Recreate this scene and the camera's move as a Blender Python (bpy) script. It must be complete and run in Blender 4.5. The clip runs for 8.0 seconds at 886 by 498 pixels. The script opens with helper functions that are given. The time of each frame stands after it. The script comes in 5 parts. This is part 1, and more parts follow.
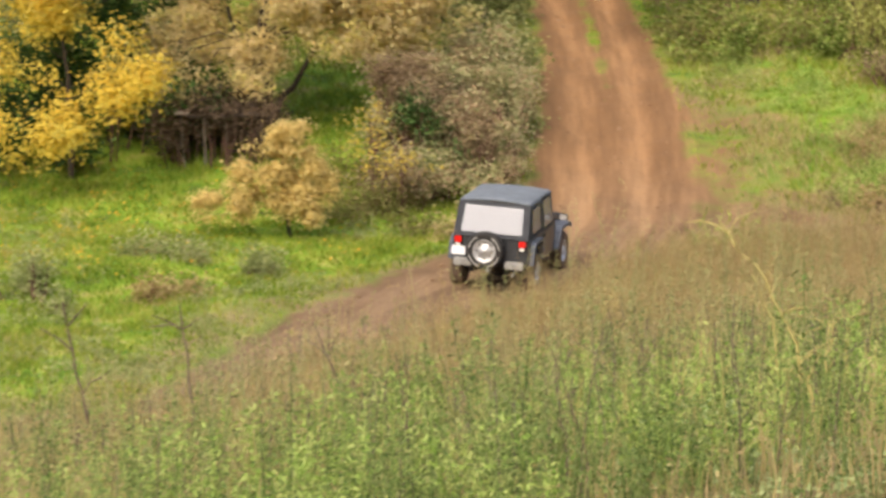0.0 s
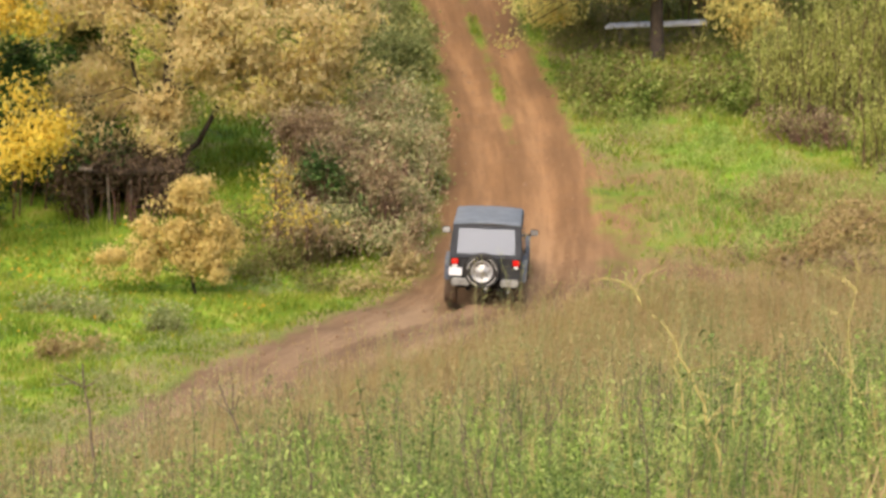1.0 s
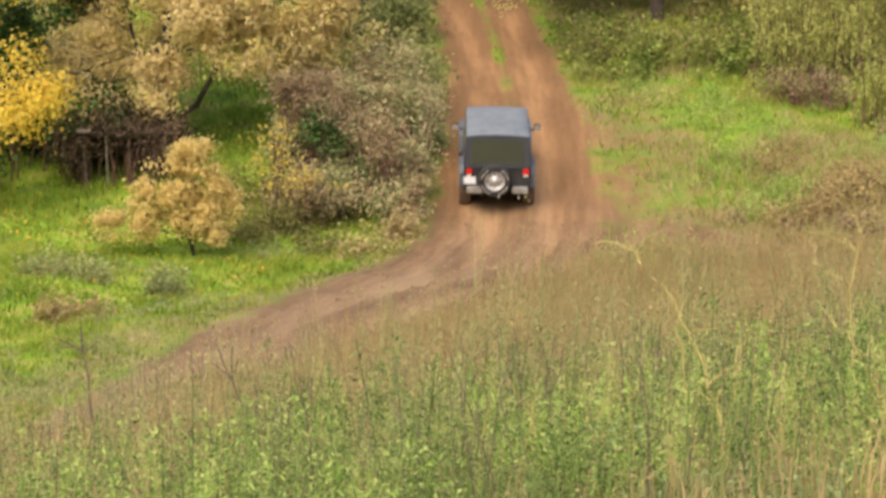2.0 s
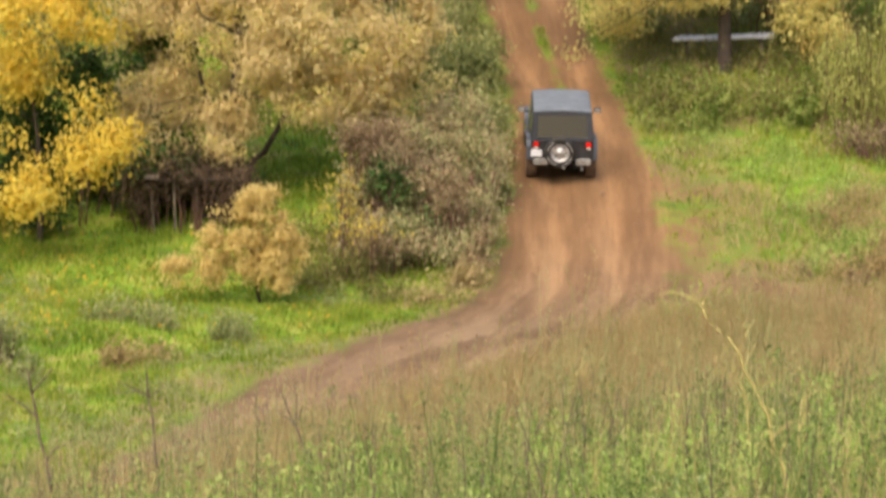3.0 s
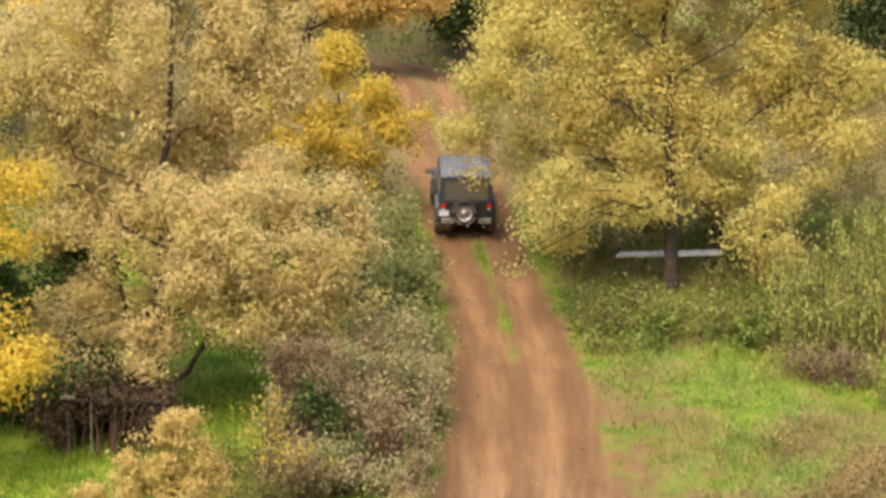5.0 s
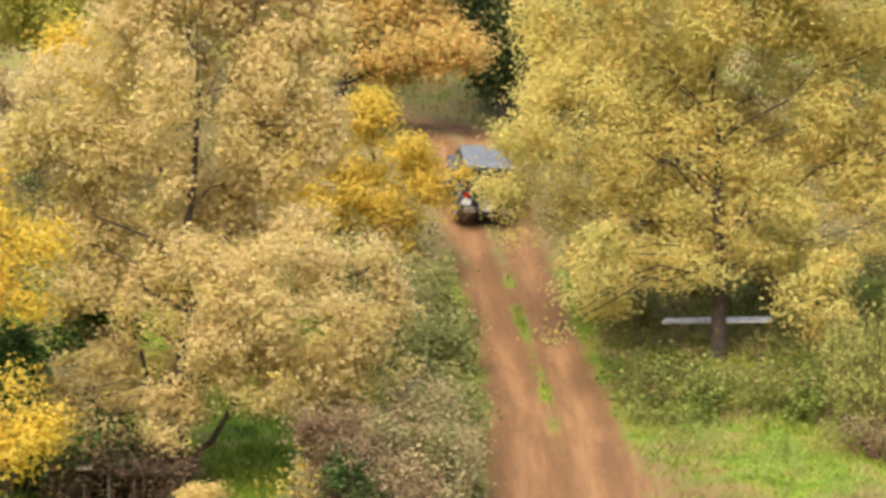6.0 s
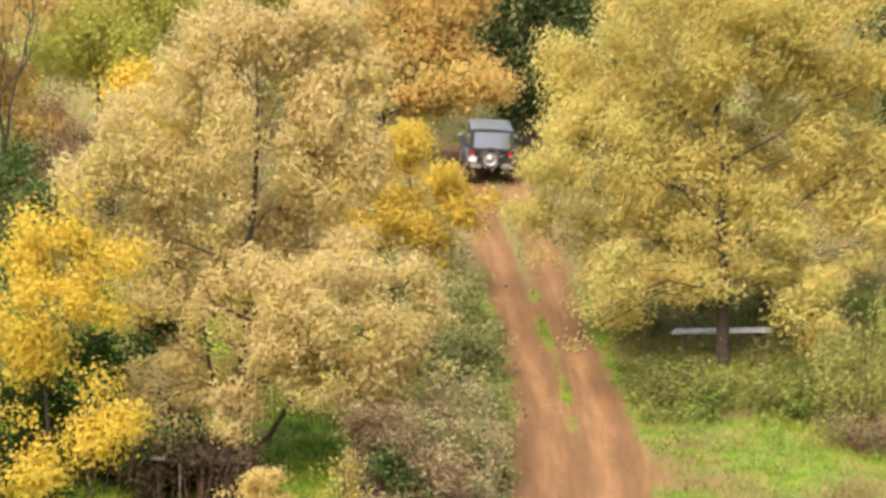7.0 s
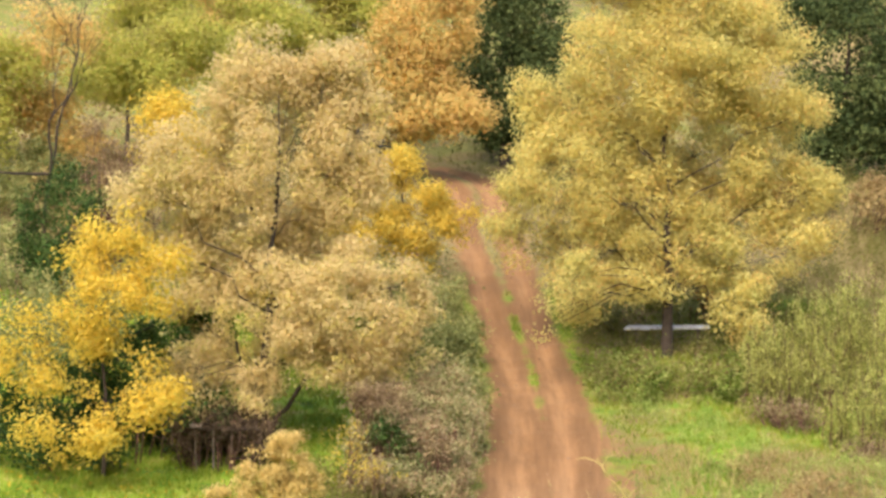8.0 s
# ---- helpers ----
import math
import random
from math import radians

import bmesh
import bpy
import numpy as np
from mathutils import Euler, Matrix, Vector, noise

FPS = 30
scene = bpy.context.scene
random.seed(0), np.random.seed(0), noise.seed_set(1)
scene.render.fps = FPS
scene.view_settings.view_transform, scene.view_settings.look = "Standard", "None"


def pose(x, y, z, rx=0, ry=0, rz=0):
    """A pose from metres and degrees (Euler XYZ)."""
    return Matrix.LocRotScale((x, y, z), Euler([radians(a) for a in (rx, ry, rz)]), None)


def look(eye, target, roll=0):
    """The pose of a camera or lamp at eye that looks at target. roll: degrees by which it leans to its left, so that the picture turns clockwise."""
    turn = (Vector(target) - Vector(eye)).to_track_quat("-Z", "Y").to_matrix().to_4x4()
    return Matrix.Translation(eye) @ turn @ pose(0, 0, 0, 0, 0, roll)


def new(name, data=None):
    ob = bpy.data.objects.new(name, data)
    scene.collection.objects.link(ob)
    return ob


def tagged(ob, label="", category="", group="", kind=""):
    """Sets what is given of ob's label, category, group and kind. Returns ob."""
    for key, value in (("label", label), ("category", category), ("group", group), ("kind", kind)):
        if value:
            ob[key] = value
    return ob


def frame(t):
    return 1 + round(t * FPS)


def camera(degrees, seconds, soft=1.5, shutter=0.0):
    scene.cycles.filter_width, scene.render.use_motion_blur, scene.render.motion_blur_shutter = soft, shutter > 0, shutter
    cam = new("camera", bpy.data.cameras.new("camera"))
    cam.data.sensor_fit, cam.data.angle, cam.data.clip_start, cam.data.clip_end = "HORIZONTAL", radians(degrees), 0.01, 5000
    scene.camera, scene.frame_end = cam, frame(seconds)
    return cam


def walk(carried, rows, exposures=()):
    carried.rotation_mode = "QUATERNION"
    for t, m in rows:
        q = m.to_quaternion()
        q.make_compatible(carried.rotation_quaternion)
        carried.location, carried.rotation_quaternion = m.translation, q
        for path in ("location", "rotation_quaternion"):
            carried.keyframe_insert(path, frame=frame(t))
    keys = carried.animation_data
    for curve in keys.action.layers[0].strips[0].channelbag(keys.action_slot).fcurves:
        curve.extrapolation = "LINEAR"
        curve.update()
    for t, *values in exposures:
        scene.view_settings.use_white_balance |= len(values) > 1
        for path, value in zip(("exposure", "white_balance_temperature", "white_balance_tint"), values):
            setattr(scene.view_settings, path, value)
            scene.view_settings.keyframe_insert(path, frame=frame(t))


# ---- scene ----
cam = camera(18.0, 8.0, soft=3.0, shutter=0.5)
# seconds, x, y, z, yaw, pitch, roll
PATH = [
    (0.0, 0.001, -0.144, 9.003, 1.916, -8.827, 0.260),
    (0.2, 0.000, 0.192, 9.000, 1.252, -8.887, 0.567),
    (0.5, -0.000, 0.122, 8.999, 0.382, -8.727, 0.165),
    (0.7, 0.000, 0.180, 9.000, 0.183, -8.436, 0.065),
    (1.0, -0.000, 0.052, 9.000, 0.003, -7.705, -0.002),
    (1.2, -0.000, 0.052, 9.000, -0.116, -7.577, 0.043),
    (2.3, 0.000, 0.202, 9.000, 0.118, -8.920, 0.232),
    (2.5, -0.001, 0.175, 8.998, 0.434, -9.044, 0.213),
    (2.7, -0.000, 0.042, 9.000, 0.871, -8.568, -0.078),
    (3.0, 0.000, 0.123, 8.999, 1.397, -7.487, -0.353),
    (3.2, -0.000, 0.193, 9.001, 1.039, -6.589, -0.628),
    (3.5, 0.000, 0.205, 9.002, 0.212, -5.615, -0.814),
    (3.8, -0.000, 1.831, 9.000, 0.009, -5.106, -0.777),
    (4.0, -0.001, 1.807, 8.996, -0.049, -4.840, -0.822),
    (4.3, -0.000, 2.383, 9.000, 0.066, -4.073, -0.972),
    (4.5, -0.001, 2.724, 8.993, 0.138, -3.816, -1.070),
    (4.7, -0.001, 2.681, 8.998, 0.114, -3.543, -0.850),
    (5.8, -0.005, 6.548, 8.994, 0.549, -2.346, -1.563),
    (6.0, -0.004, 6.415, 8.990, 0.955, -2.057, -1.344),
    (6.2, 0.001, 6.426, 8.999, 1.269, -2.245, -1.074),
    (6.5, -0.003, 6.353, 8.991, 1.593, -2.212, -0.577),
    (6.8, 0.000, 2.313, 9.000, 1.674, -1.806, -1.017),
    (7.0, -0.001, -1.179, 9.026, 1.494, -1.542, -1.264),
    (7.2, -0.000, -3.563, 9.071, 1.317, -1.373, -1.497),
    (7.5, -0.000, -7.907, 9.160, 1.032, -1.259, -1.589),
    (7.7, -0.000, -11.380, 9.227, 1.006, -1.231, -1.777),
    (8.0, 0.001, -14.907, 9.299, 1.035, -1.339, -1.823),
]
walk(cam, [(t, pose(x, y, z, 90 + pitch, roll, yaw)) for t, x, y, z, yaw, pitch, roll in PATH],
     exposures=[(0.0, 0.89, 6700, 11), (2.5, 0.91, 6700, 11), (4.5, 0.86, 6700, 11), (6.0, 1.04, 6700, 11), (7.0, 1.14, 6700, 11), (8.0, 1.16, 6700, 11)])

# ---- light: a bright overcast autumn day ----
SUN_ELEVATION, SUN_ROTATION = radians(52), radians(203)
world = bpy.data.worlds.new("sky")
scene.world = world
world.use_nodes = True
sky = world.node_tree.nodes.new("ShaderNodeTexSky")
sky.sky_type, sky.sun_disc = "NISHITA", False
sky.sun_elevation, sky.sun_rotation = SUN_ELEVATION, SUN_ROTATION
sky.air_density, sky.dust_density, sky.ozone_density = 1.0, 5.0, 0.6
world.node_tree.nodes["Background"].inputs["Strength"].default_value = 0.15
world.node_tree.links.new(sky.outputs[0], world.node_tree.nodes["Background"].inputs["Color"])
sun = new("sun", bpy.data.lights.new("sun", "SUN"))
sun.data.energy, sun.data.angle, sun.data.color = 1.3, radians(45), (1.0, 0.89, 0.72)
sun_way = Vector((math.sin(SUN_ROTATION) * math.cos(SUN_ELEVATION), math.cos(SUN_ROTATION) * math.cos(SUN_ELEVATION), math.sin(SUN_ELEVATION)))
sun.matrix_basis = look(sun_way * 100, (0, 0, 0))


# ---- materials ----
def ramp(nt, stops):
    node = nt.nodes.new("ShaderNodeValToRGB")
    el = node.color_ramp.elements
    while len(el) < len(stops):
        el.new(0.5)
    for e, (at, c) in zip(el, stops):
        e.position, e.color = at, (*c, 1)
    return node


def noise_node(nt, scale, detail=4, rough=0.6, coord=None):
    node = nt.nodes.new("ShaderNodeTexNoise")
    node.inputs["Scale"].default_value, node.inputs["Detail"].default_value, node.inputs["Roughness"].default_value = scale, detail, rough
    if coord is None:
        coord = nt.nodes.new("ShaderNodeNewGeometry").outputs["Position"]
    nt.links.new(coord, node.inputs["Vector"])
    return node


def mix_rgb(nt, fac, a, b, blend="MIX"):
    node = nt.nodes.new("ShaderNodeMix")
    node.data_type, node.blend_type = "RGBA", blend
    for socket, value in ((node.inputs[0], fac), (node.inputs[6], a), (node.inputs[7], b)):
        if isinstance(value, (int, float)):
            socket.default_value = value
        elif isinstance(value, tuple):
            socket.default_value = (*value, 1)
        else:
            nt.links.new(value, socket)
    return node.outputs[2]


def fresh(name):
    m = bpy.data.materials.new(name)
    m.use_nodes = True
    return m, m.node_tree, m.node_tree.nodes["Principled BSDF"]


def bump(nt, bsdf, height, strength, distance):
    node = nt.nodes.new("ShaderNodeBump")
    node.inputs["Strength"].default_value, node.inputs["Distance"].default_value = strength, distance
    nt.links.new(height, node.inputs["Height"])
    nt.links.new(node.outputs[0], bsdf.inputs["Normal"])


def leaf_mat(name, colours, translucent=0.55, patch=0.5, rough=0.8, spread=0.6):
    """Leaves: a colour of its own for each, drifting over the plant at a larger scale."""
    m, nt, bsdf = fresh(name)
    geo = nt.nodes.new("ShaderNodeNewGeometry")
    n = len(colours)
    r = ramp(nt, [((i + 0.5) / n, c) for i, c in enumerate(colours)])
    big = noise_node(nt, patch, 3)
    shift = nt.nodes.new("ShaderNodeMath")
    shift.operation = "MULTIPLY_ADD"
    nt.links.new(big.outputs["Fac"], shift.inputs[0])
    shift.inputs[1].default_value, shift.inputs[2].default_value = 1.3, -0.65
    add = nt.nodes.new("ShaderNodeMath")
    add.operation, add.use_clamp = "ADD", True
    single = nt.nodes.new("ShaderNodeMath")
    single.operation = "MULTIPLY_ADD"
    nt.links.new(geo.outputs["Random Per Island"], single.inputs[0])
    single.inputs[1].default_value, single.inputs[2].default_value = spread, 0.5 - 0.5 * spread
    nt.links.new(single.outputs[0], add.inputs[0])
    nt.links.new(shift.outputs[0], add.inputs[1])
    nt.links.new(add.outputs[0], r.inputs["Fac"])
    bsdf.inputs["Roughness"].default_value = rough
    bsdf.inputs["Specular IOR Level"].default_value = 0.08
    nt.links.new(r.outputs["Color"], bsdf.inputs["Base Color"])
    tr = nt.nodes.new("ShaderNodeBsdfTranslucent")
    nt.links.new(r.outputs["Color"], tr.inputs["Color"])
    mx = nt.nodes.new("ShaderNodeMixShader")
    mx.inputs[0].default_value = translucent
    nt.links.new(bsdf.outputs[0], mx.inputs[1])
    nt.links.new(tr.outputs[0], mx.inputs[2])
    nt.links.new(mx.outputs[0], nt.nodes["Material Output"].inputs["Surface"])
    return m


def surface_mat(name, dark, light, scale, rough=0.7, metal=0.0, relief=0.0, spec=0.4, coat=0.0, fine=8.0):
    m, nt, bsdf = fresh(name)
    co = nt.nodes.new("ShaderNodeTexCoord").outputs["Object"]
    a, b = noise_node(nt, scale, 5, 0.6, co), noise_node(nt, scale * fine, 3, 0.6, co)
    both = nt.nodes.new("ShaderNodeMath")
    both.operation = "MULTIPLY_ADD"
    nt.links.new(b.outputs["Fac"], both.inputs[0])
    both.inputs[1].default_value = 0.35
    nt.links.new(a.outputs["Fac"], both.inputs[2])
    r = ramp(nt, [(0.45, dark), (0.85, light)])
    nt.links.new(both.outputs[0], r.inputs["Fac"])
    nt.links.new(r.outputs["Color"], bsdf.inputs["Base Color"])
    bsdf.inputs["Roughness"].default_value, bsdf.inputs["Metallic"].default_value = rough, metal
    bsdf.inputs["Specular IOR Level"].default_value, bsdf.inputs["Coat Weight"].default_value = spec, coat
    if relief:
        bump(nt, bsdf, both.outputs[0], 0.6, relief)
    return m


def ground_mat():
    m, nt, bsdf = fresh("ground")
    wide, mid, small = noise_node(nt, 0.22, 4), noise_node(nt, 1.1, 5), noise_node(nt, 9, 4)
    green = ramp(nt, [(0.34, (0.10, 0.13, 0.025)), (0.44, (0.12, 0.22, 0.02)), (0.55, (0.20, 0.29, 0.03)), (0.66, (0.34, 0.31, 0.09))])
    nt.links.new(mid.outputs["Fac"], green.inputs["Fac"])
    dry_at = nt.nodes.new("ShaderNodeAttribute")
    dry_at.attribute_name = "dry"
    # dry ground, its colour darkened for the shaded gaps between the bank's weeds
    straw = ramp(nt, [(0.3, (0.11, 0.10, 0.035)), (0.7, (0.30, 0.225, 0.11))])
    nt.links.new(small.outputs["Fac"], straw.inputs["Fac"])
    dry_edge = nt.nodes.new("ShaderNodeMath")
    dry_edge.operation = "ADD"
    nt.links.new(dry_at.outputs["Fac"], dry_edge.inputs[0])
    nt.links.new(mid.outputs["Fac"], dry_edge.inputs[1])
    dry_mask = ramp(nt, [(0.62, (0, 0, 0)), (0.95, (1, 1, 1))])
    nt.links.new(dry_edge.outputs[0], dry_mask.inputs["Fac"])
    grass = mix_rgb(nt, dry_mask.outputs["Color"], green.outputs["Color"], straw.outputs["Color"])
    # bare clay of the track
    def attr(name):
        node = nt.nodes.new("ShaderNodeAttribute")
        node.attribute_name = name
        return node.outputs["Fac"]

    along = nt.nodes.new("ShaderNodeSeparateXYZ")
    nt.links.new(nt.nodes.new("ShaderNodeNewGeometry").outputs["Position"], along.inputs[0])
    plan = nt.nodes.new("ShaderNodeCombineXYZ")
    nt.links.new(attr("across"), plan.inputs[0])
    nt.links.new(along.outputs[1], plan.inputs[1])
    def streaks(across, length, detail):
        node = nt.nodes.new("ShaderNodeMapping")
        node.inputs["Scale"].default_value = (across, length, 1)
        nt.links.new(plan.outputs[0], node.inputs["Vector"])
        return noise_node(nt, 1.0, detail, 0.6, node.outputs[0])

    lanes, tread = streaks(1.3, 0.22, 6), streaks(6.5, 0.45, 3)
    worn = nt.nodes.new("ShaderNodeMath")
    worn.operation = "MULTIPLY_ADD"
    nt.links.new(attr("lane"), worn.inputs[0])
    worn.inputs[1].default_value = 0.19
    ridged = nt.nodes.new("ShaderNodeMath")
    ridged.operation = "MULTIPLY_ADD"
    nt.links.new(tread.outputs["Fac"], ridged.inputs[0])
    ridged.inputs[1].default_value = 0.5
    nt.links.new(lanes.outputs["Fac"], ridged.inputs[2])
    nt.links.new(ridged.outputs[0], worn.inputs[2])
    grit = nt.nodes.new("ShaderNodeMath")
    grit.operation = "MULTIPLY_ADD"
    nt.links.new(small.outputs["Fac"], grit.inputs[0])
    grit.inputs[1].default_value = 0.22
    nt.links.new(worn.outputs[0], grit.inputs[2])
    grit_half = nt.nodes.new("ShaderNodeMath")
    grit_half.operation = "MULTIPLY"
    nt.links.new(grit.outputs[0], grit_half.inputs[0])
    grit_half.inputs[1].default_value = 0.8
    clay = ramp(nt, [(0.46, (0.125, 0.070, 0.033)), (0.70, (0.190, 0.106, 0.051)), (0.92, (0.29, 0.165, 0.08))])
    nt.links.new(grit_half.outputs[0], clay.inputs["Fac"])
    wet = ramp(nt, [(0.50, (0.08, 0.050, 0.028)), (0.68, (0.165, 0.105, 0.060)), (0.90, (0.27, 0.185, 0.11))])
    nt.links.new(grit_half.outputs[0], wet.inputs["Fac"])
    low_at = nt.nodes.new("ShaderNodeAttribute")
    low_at.attribute_name = "low"
    earth = mix_rgb(nt, low_at.outputs["Fac"], clay.outputs["Color"], wet.outputs["Color"])
    mud_at = nt.nodes.new("ShaderNodeAttribute")
    mud_at.attribute_name = "mud"
    edge = nt.nodes.new("ShaderNodeMath")
    edge.operation = "MULTIPLY_ADD"
    nt.links.new(small.outputs["Fac"], edge.inputs[0])
    edge.inputs[1].default_value = 0.5
    nt.links.new(mud_at.outputs["Fac"], edge.inputs[2])
    edge2 = nt.nodes.new("ShaderNodeMath")
    edge2.operation = "MULTIPLY_ADD"
    nt.links.new(mid.outputs["Fac"], edge2.inputs[0])
    edge2.inputs[1].default_value = 1.0
    nt.links.new(edge.outputs[0], edge2.inputs[2])
    mask = ramp(nt, [(0.70, (0, 0, 0)), (1.0, (1, 1, 1))])
    half = nt.nodes.new("ShaderNodeMath")
    half.operation = "MULTIPLY"
    nt.links.new(edge2.outputs[0], half.inputs[0])
    half.inputs[1].default_value = 0.70
    nt.links.new(half.outputs[0], mask.inputs["Fac"])
    nt.links.new(mix_rgb(nt, mask.outputs["Color"], grass, earth), bsdf.inputs["Base Color"])
    bsdf.inputs["Roughness"].default_value, bsdf.inputs["Specular IOR Level"].default_value = 0.9, 0.15
    bump(nt, bsdf, grit.outputs[0], 0.7, 0.08)
    return m


M_GROUND = ground_mat()
M_BARK = surface_mat("bark", (0.022, 0.016, 0.012), (0.075, 0.055, 0.040), 6, 0.9, relief=0.03)
M_TWIG = surface_mat("red_twig", (0.07, 0.035, 0.025), (0.17, 0.09, 0.06), 8, 0.85)
M_TAN = leaf_mat("tan_oak_leaves", [(0.588, 0.497, 0.221), (0.663, 0.562, 0.267), (0.728, 0.617, 0.331), (0.728, 0.571, 0.304), (0.607, 0.543, 0.239)])
M_OLIVE = leaf_mat("yellow_green_oak_leaves", [(0.523, 0.506, 0.180), (0.643, 0.598, 0.225), (0.718, 0.644, 0.243), (0.737, 0.598, 0.198), (0.560, 0.552, 0.217)])
M_YELLOW = leaf_mat("bright_yellow_leaves", [(0.536, 0.474, 0.120), (0.721, 0.575, 0.103), (0.804, 0.638, 0.120), (0.777, 0.547, 0.086), (0.517, 0.465, 0.154)])
M_LIME = leaf_mat("yellow_green_far_leaves", [(0.327, 0.360, 0.083), (0.463, 0.487, 0.110), (0.578, 0.536, 0.138), (0.404, 0.351, 0.120)])
M_GOLD = leaf_mat("golden_leaves", [(0.584, 0.501, 0.120), (0.734, 0.575, 0.120), (0.809, 0.602, 0.120), (0.545, 0.474, 0.137)])
M_ORANGE = leaf_mat("orange_leaves", [(0.530, 0.483, 0.184), (0.662, 0.528, 0.193), (0.785, 0.528, 0.202), (0.605, 0.511, 0.184)])
M_DARK = leaf_mat("evergreen_leaves", [(0.035, 0.055, 0.02), (0.08, 0.115, 0.04), (0.17, 0.20, 0.07)], 0.25)
M_IVY = leaf_mat("ivy_leaves", [(0.03, 0.06, 0.02), (0.06, 0.12, 0.03), (0.12, 0.18, 0.05)], 0.2)
M_BRAMBLE = leaf_mat("bramble_leaves", [(0.205, 0.248, 0.097), (0.356, 0.367, 0.162), (0.562, 0.518, 0.292), (0.497, 0.356, 0.216), (0.367, 0.205, 0.140)], 0.4, 0.9)
M_HEDGE = leaf_mat("hedge_leaves", [(0.176, 0.211, 0.066), (0.264, 0.290, 0.106), (0.352, 0.361, 0.150), (0.458, 0.396, 0.158)], 0.4, 0.8)
M_WILLOW = leaf_mat("willow_leaves", [(0.246, 0.271, 0.068), (0.410, 0.435, 0.128), (0.525, 0.525, 0.178), (0.361, 0.377, 0.111)], 0.45, 0.7)
M_HERB = leaf_mat("green_herb_leaves", [(0.16, 0.26, 0.05), (0.30, 0.43, 0.09), (0.48, 0.58, 0.18), (0.46, 0.46, 0.17)], 0.45, 0.8)
M_WEED = leaf_mat("weed_leaves", [(0.2, 0.23, 0.09), (0.3, 0.33, 0.13), (0.4, 0.42, 0.19), (0.4, 0.36, 0.19)], 0.45, 0.9)
M_DEEP = leaf_mat("dark_weed_leaves", [(0.07, 0.11, 0.03), (0.12, 0.18, 0.05), (0.20, 0.27, 0.08), (0.30, 0.32, 0.12)], 0.35, 0.8)
M_PALE = leaf_mat("pale_thistle_leaves", [(0.24, 0.31, 0.13), (0.35, 0.43, 0.19), (0.43, 0.49, 0.24)], 0.3)
M_DRY = leaf_mat("dry_grass", [(0.29, 0.24, 0.1), (0.42, 0.35, 0.15), (0.53, 0.43, 0.22), (0.46, 0.34, 0.18), (0.38, 0.37, 0.13)], 0.45, 0.8)
M_BROWN = leaf_mat("brown_grass", [(0.27, 0.19, 0.09), (0.39, 0.285, 0.13), (0.5, 0.38, 0.19), (0.38, 0.33, 0.12)], 0.45, 1.1)
M_BLADE = leaf_mat("meadow_grass", [(0.10, 0.17, 0.02), (0.19, 0.28, 0.03), (0.31, 0.36, 0.05), (0.40, 0.36, 0.11)], 0.4, 0.35)
M_SLOPE = leaf_mat("slope_grass", [(0.119, 0.128, 0.034), (0.196, 0.204, 0.060), (0.297, 0.246, 0.102), (0.187, 0.238, 0.051)], 0.4, 0.6)
M_UNDER = leaf_mat("undergrowth_leaves", [(0.088, 0.131, 0.025), (0.208, 0.279, 0.057), (0.400, 0.451, 0.139), (0.304, 0.246, 0.107)], 0.45, 1.0)
M_CANE = leaf_mat("purple_brown_canes", [(0.17, 0.115, 0.07), (0.28, 0.20, 0.12), (0.43, 0.33, 0.21), (0.34, 0.29, 0.13)], 0.4, 1.1)
# brown brush with the shade of the shelter's hollow put into its colour
M_BRUSH = leaf_mat("shade_dark_brushwood", [(0.04, 0.028, 0.018), (0.09, 0.062, 0.04), (0.15, 0.105, 0.065)], 0.1)
M_SMALL = leaf_mat("ochre_oak_leaves", [(0.568, 0.446, 0.166), (0.681, 0.539, 0.212), (0.757, 0.604, 0.267), (0.643, 0.492, 0.184)])
M_TALL = leaf_mat("tall_weed_leaves", [(0.19, 0.21, 0.08), (0.3, 0.32, 0.125), (0.42, 0.41, 0.18), (0.42, 0.34, 0.17)], 0.4, 0.9)
M_FALLEN = leaf_mat("fallen_leaves", [(0.70, 0.42, 0.04), (0.62, 0.34, 0.05), (0.45, 0.22, 0.06)], 0.2)
M_RUST = leaf_mat("rust_red_leaves", [(0.45, 0.12, 0.05), (0.60, 0.20, 0.09), (0.50, 0.22, 0.06)], 0.3)
M_STALK = surface_mat("yellow_stalk", (0.30, 0.25, 0.08), (0.50, 0.42, 0.15), 10, 0.7)
M_DEADSTALK = surface_mat("dead_stalk", (0.09, 0.065, 0.045), (0.20, 0.15, 0.10), 10, 0.8)
M_PLANK = surface_mat("weathered_plank", (0.55, 0.54, 0.53), (0.85, 0.84, 0.83), 3, 0.75, relief=0.004)
# old wood, dark enough to carry the shade inside the shelter as well
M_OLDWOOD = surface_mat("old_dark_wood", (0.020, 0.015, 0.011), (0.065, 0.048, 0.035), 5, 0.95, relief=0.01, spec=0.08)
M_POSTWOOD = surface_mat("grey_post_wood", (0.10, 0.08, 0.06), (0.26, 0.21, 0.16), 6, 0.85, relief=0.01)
M_PAINT = surface_mat("grey_blue_car_paint", (0.020, 0.022, 0.025), (0.042, 0.046, 0.052), 2.5, 0.42, spec=0.5, coat=0.25)
M_FLARE = surface_mat("grey_plastic_flare", (0.055, 0.065, 0.085), (0.10, 0.115, 0.145), 4, 0.6)
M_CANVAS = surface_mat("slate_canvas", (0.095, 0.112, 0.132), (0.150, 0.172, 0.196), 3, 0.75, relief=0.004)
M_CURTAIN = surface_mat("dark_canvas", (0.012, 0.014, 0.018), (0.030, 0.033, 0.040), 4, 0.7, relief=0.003)
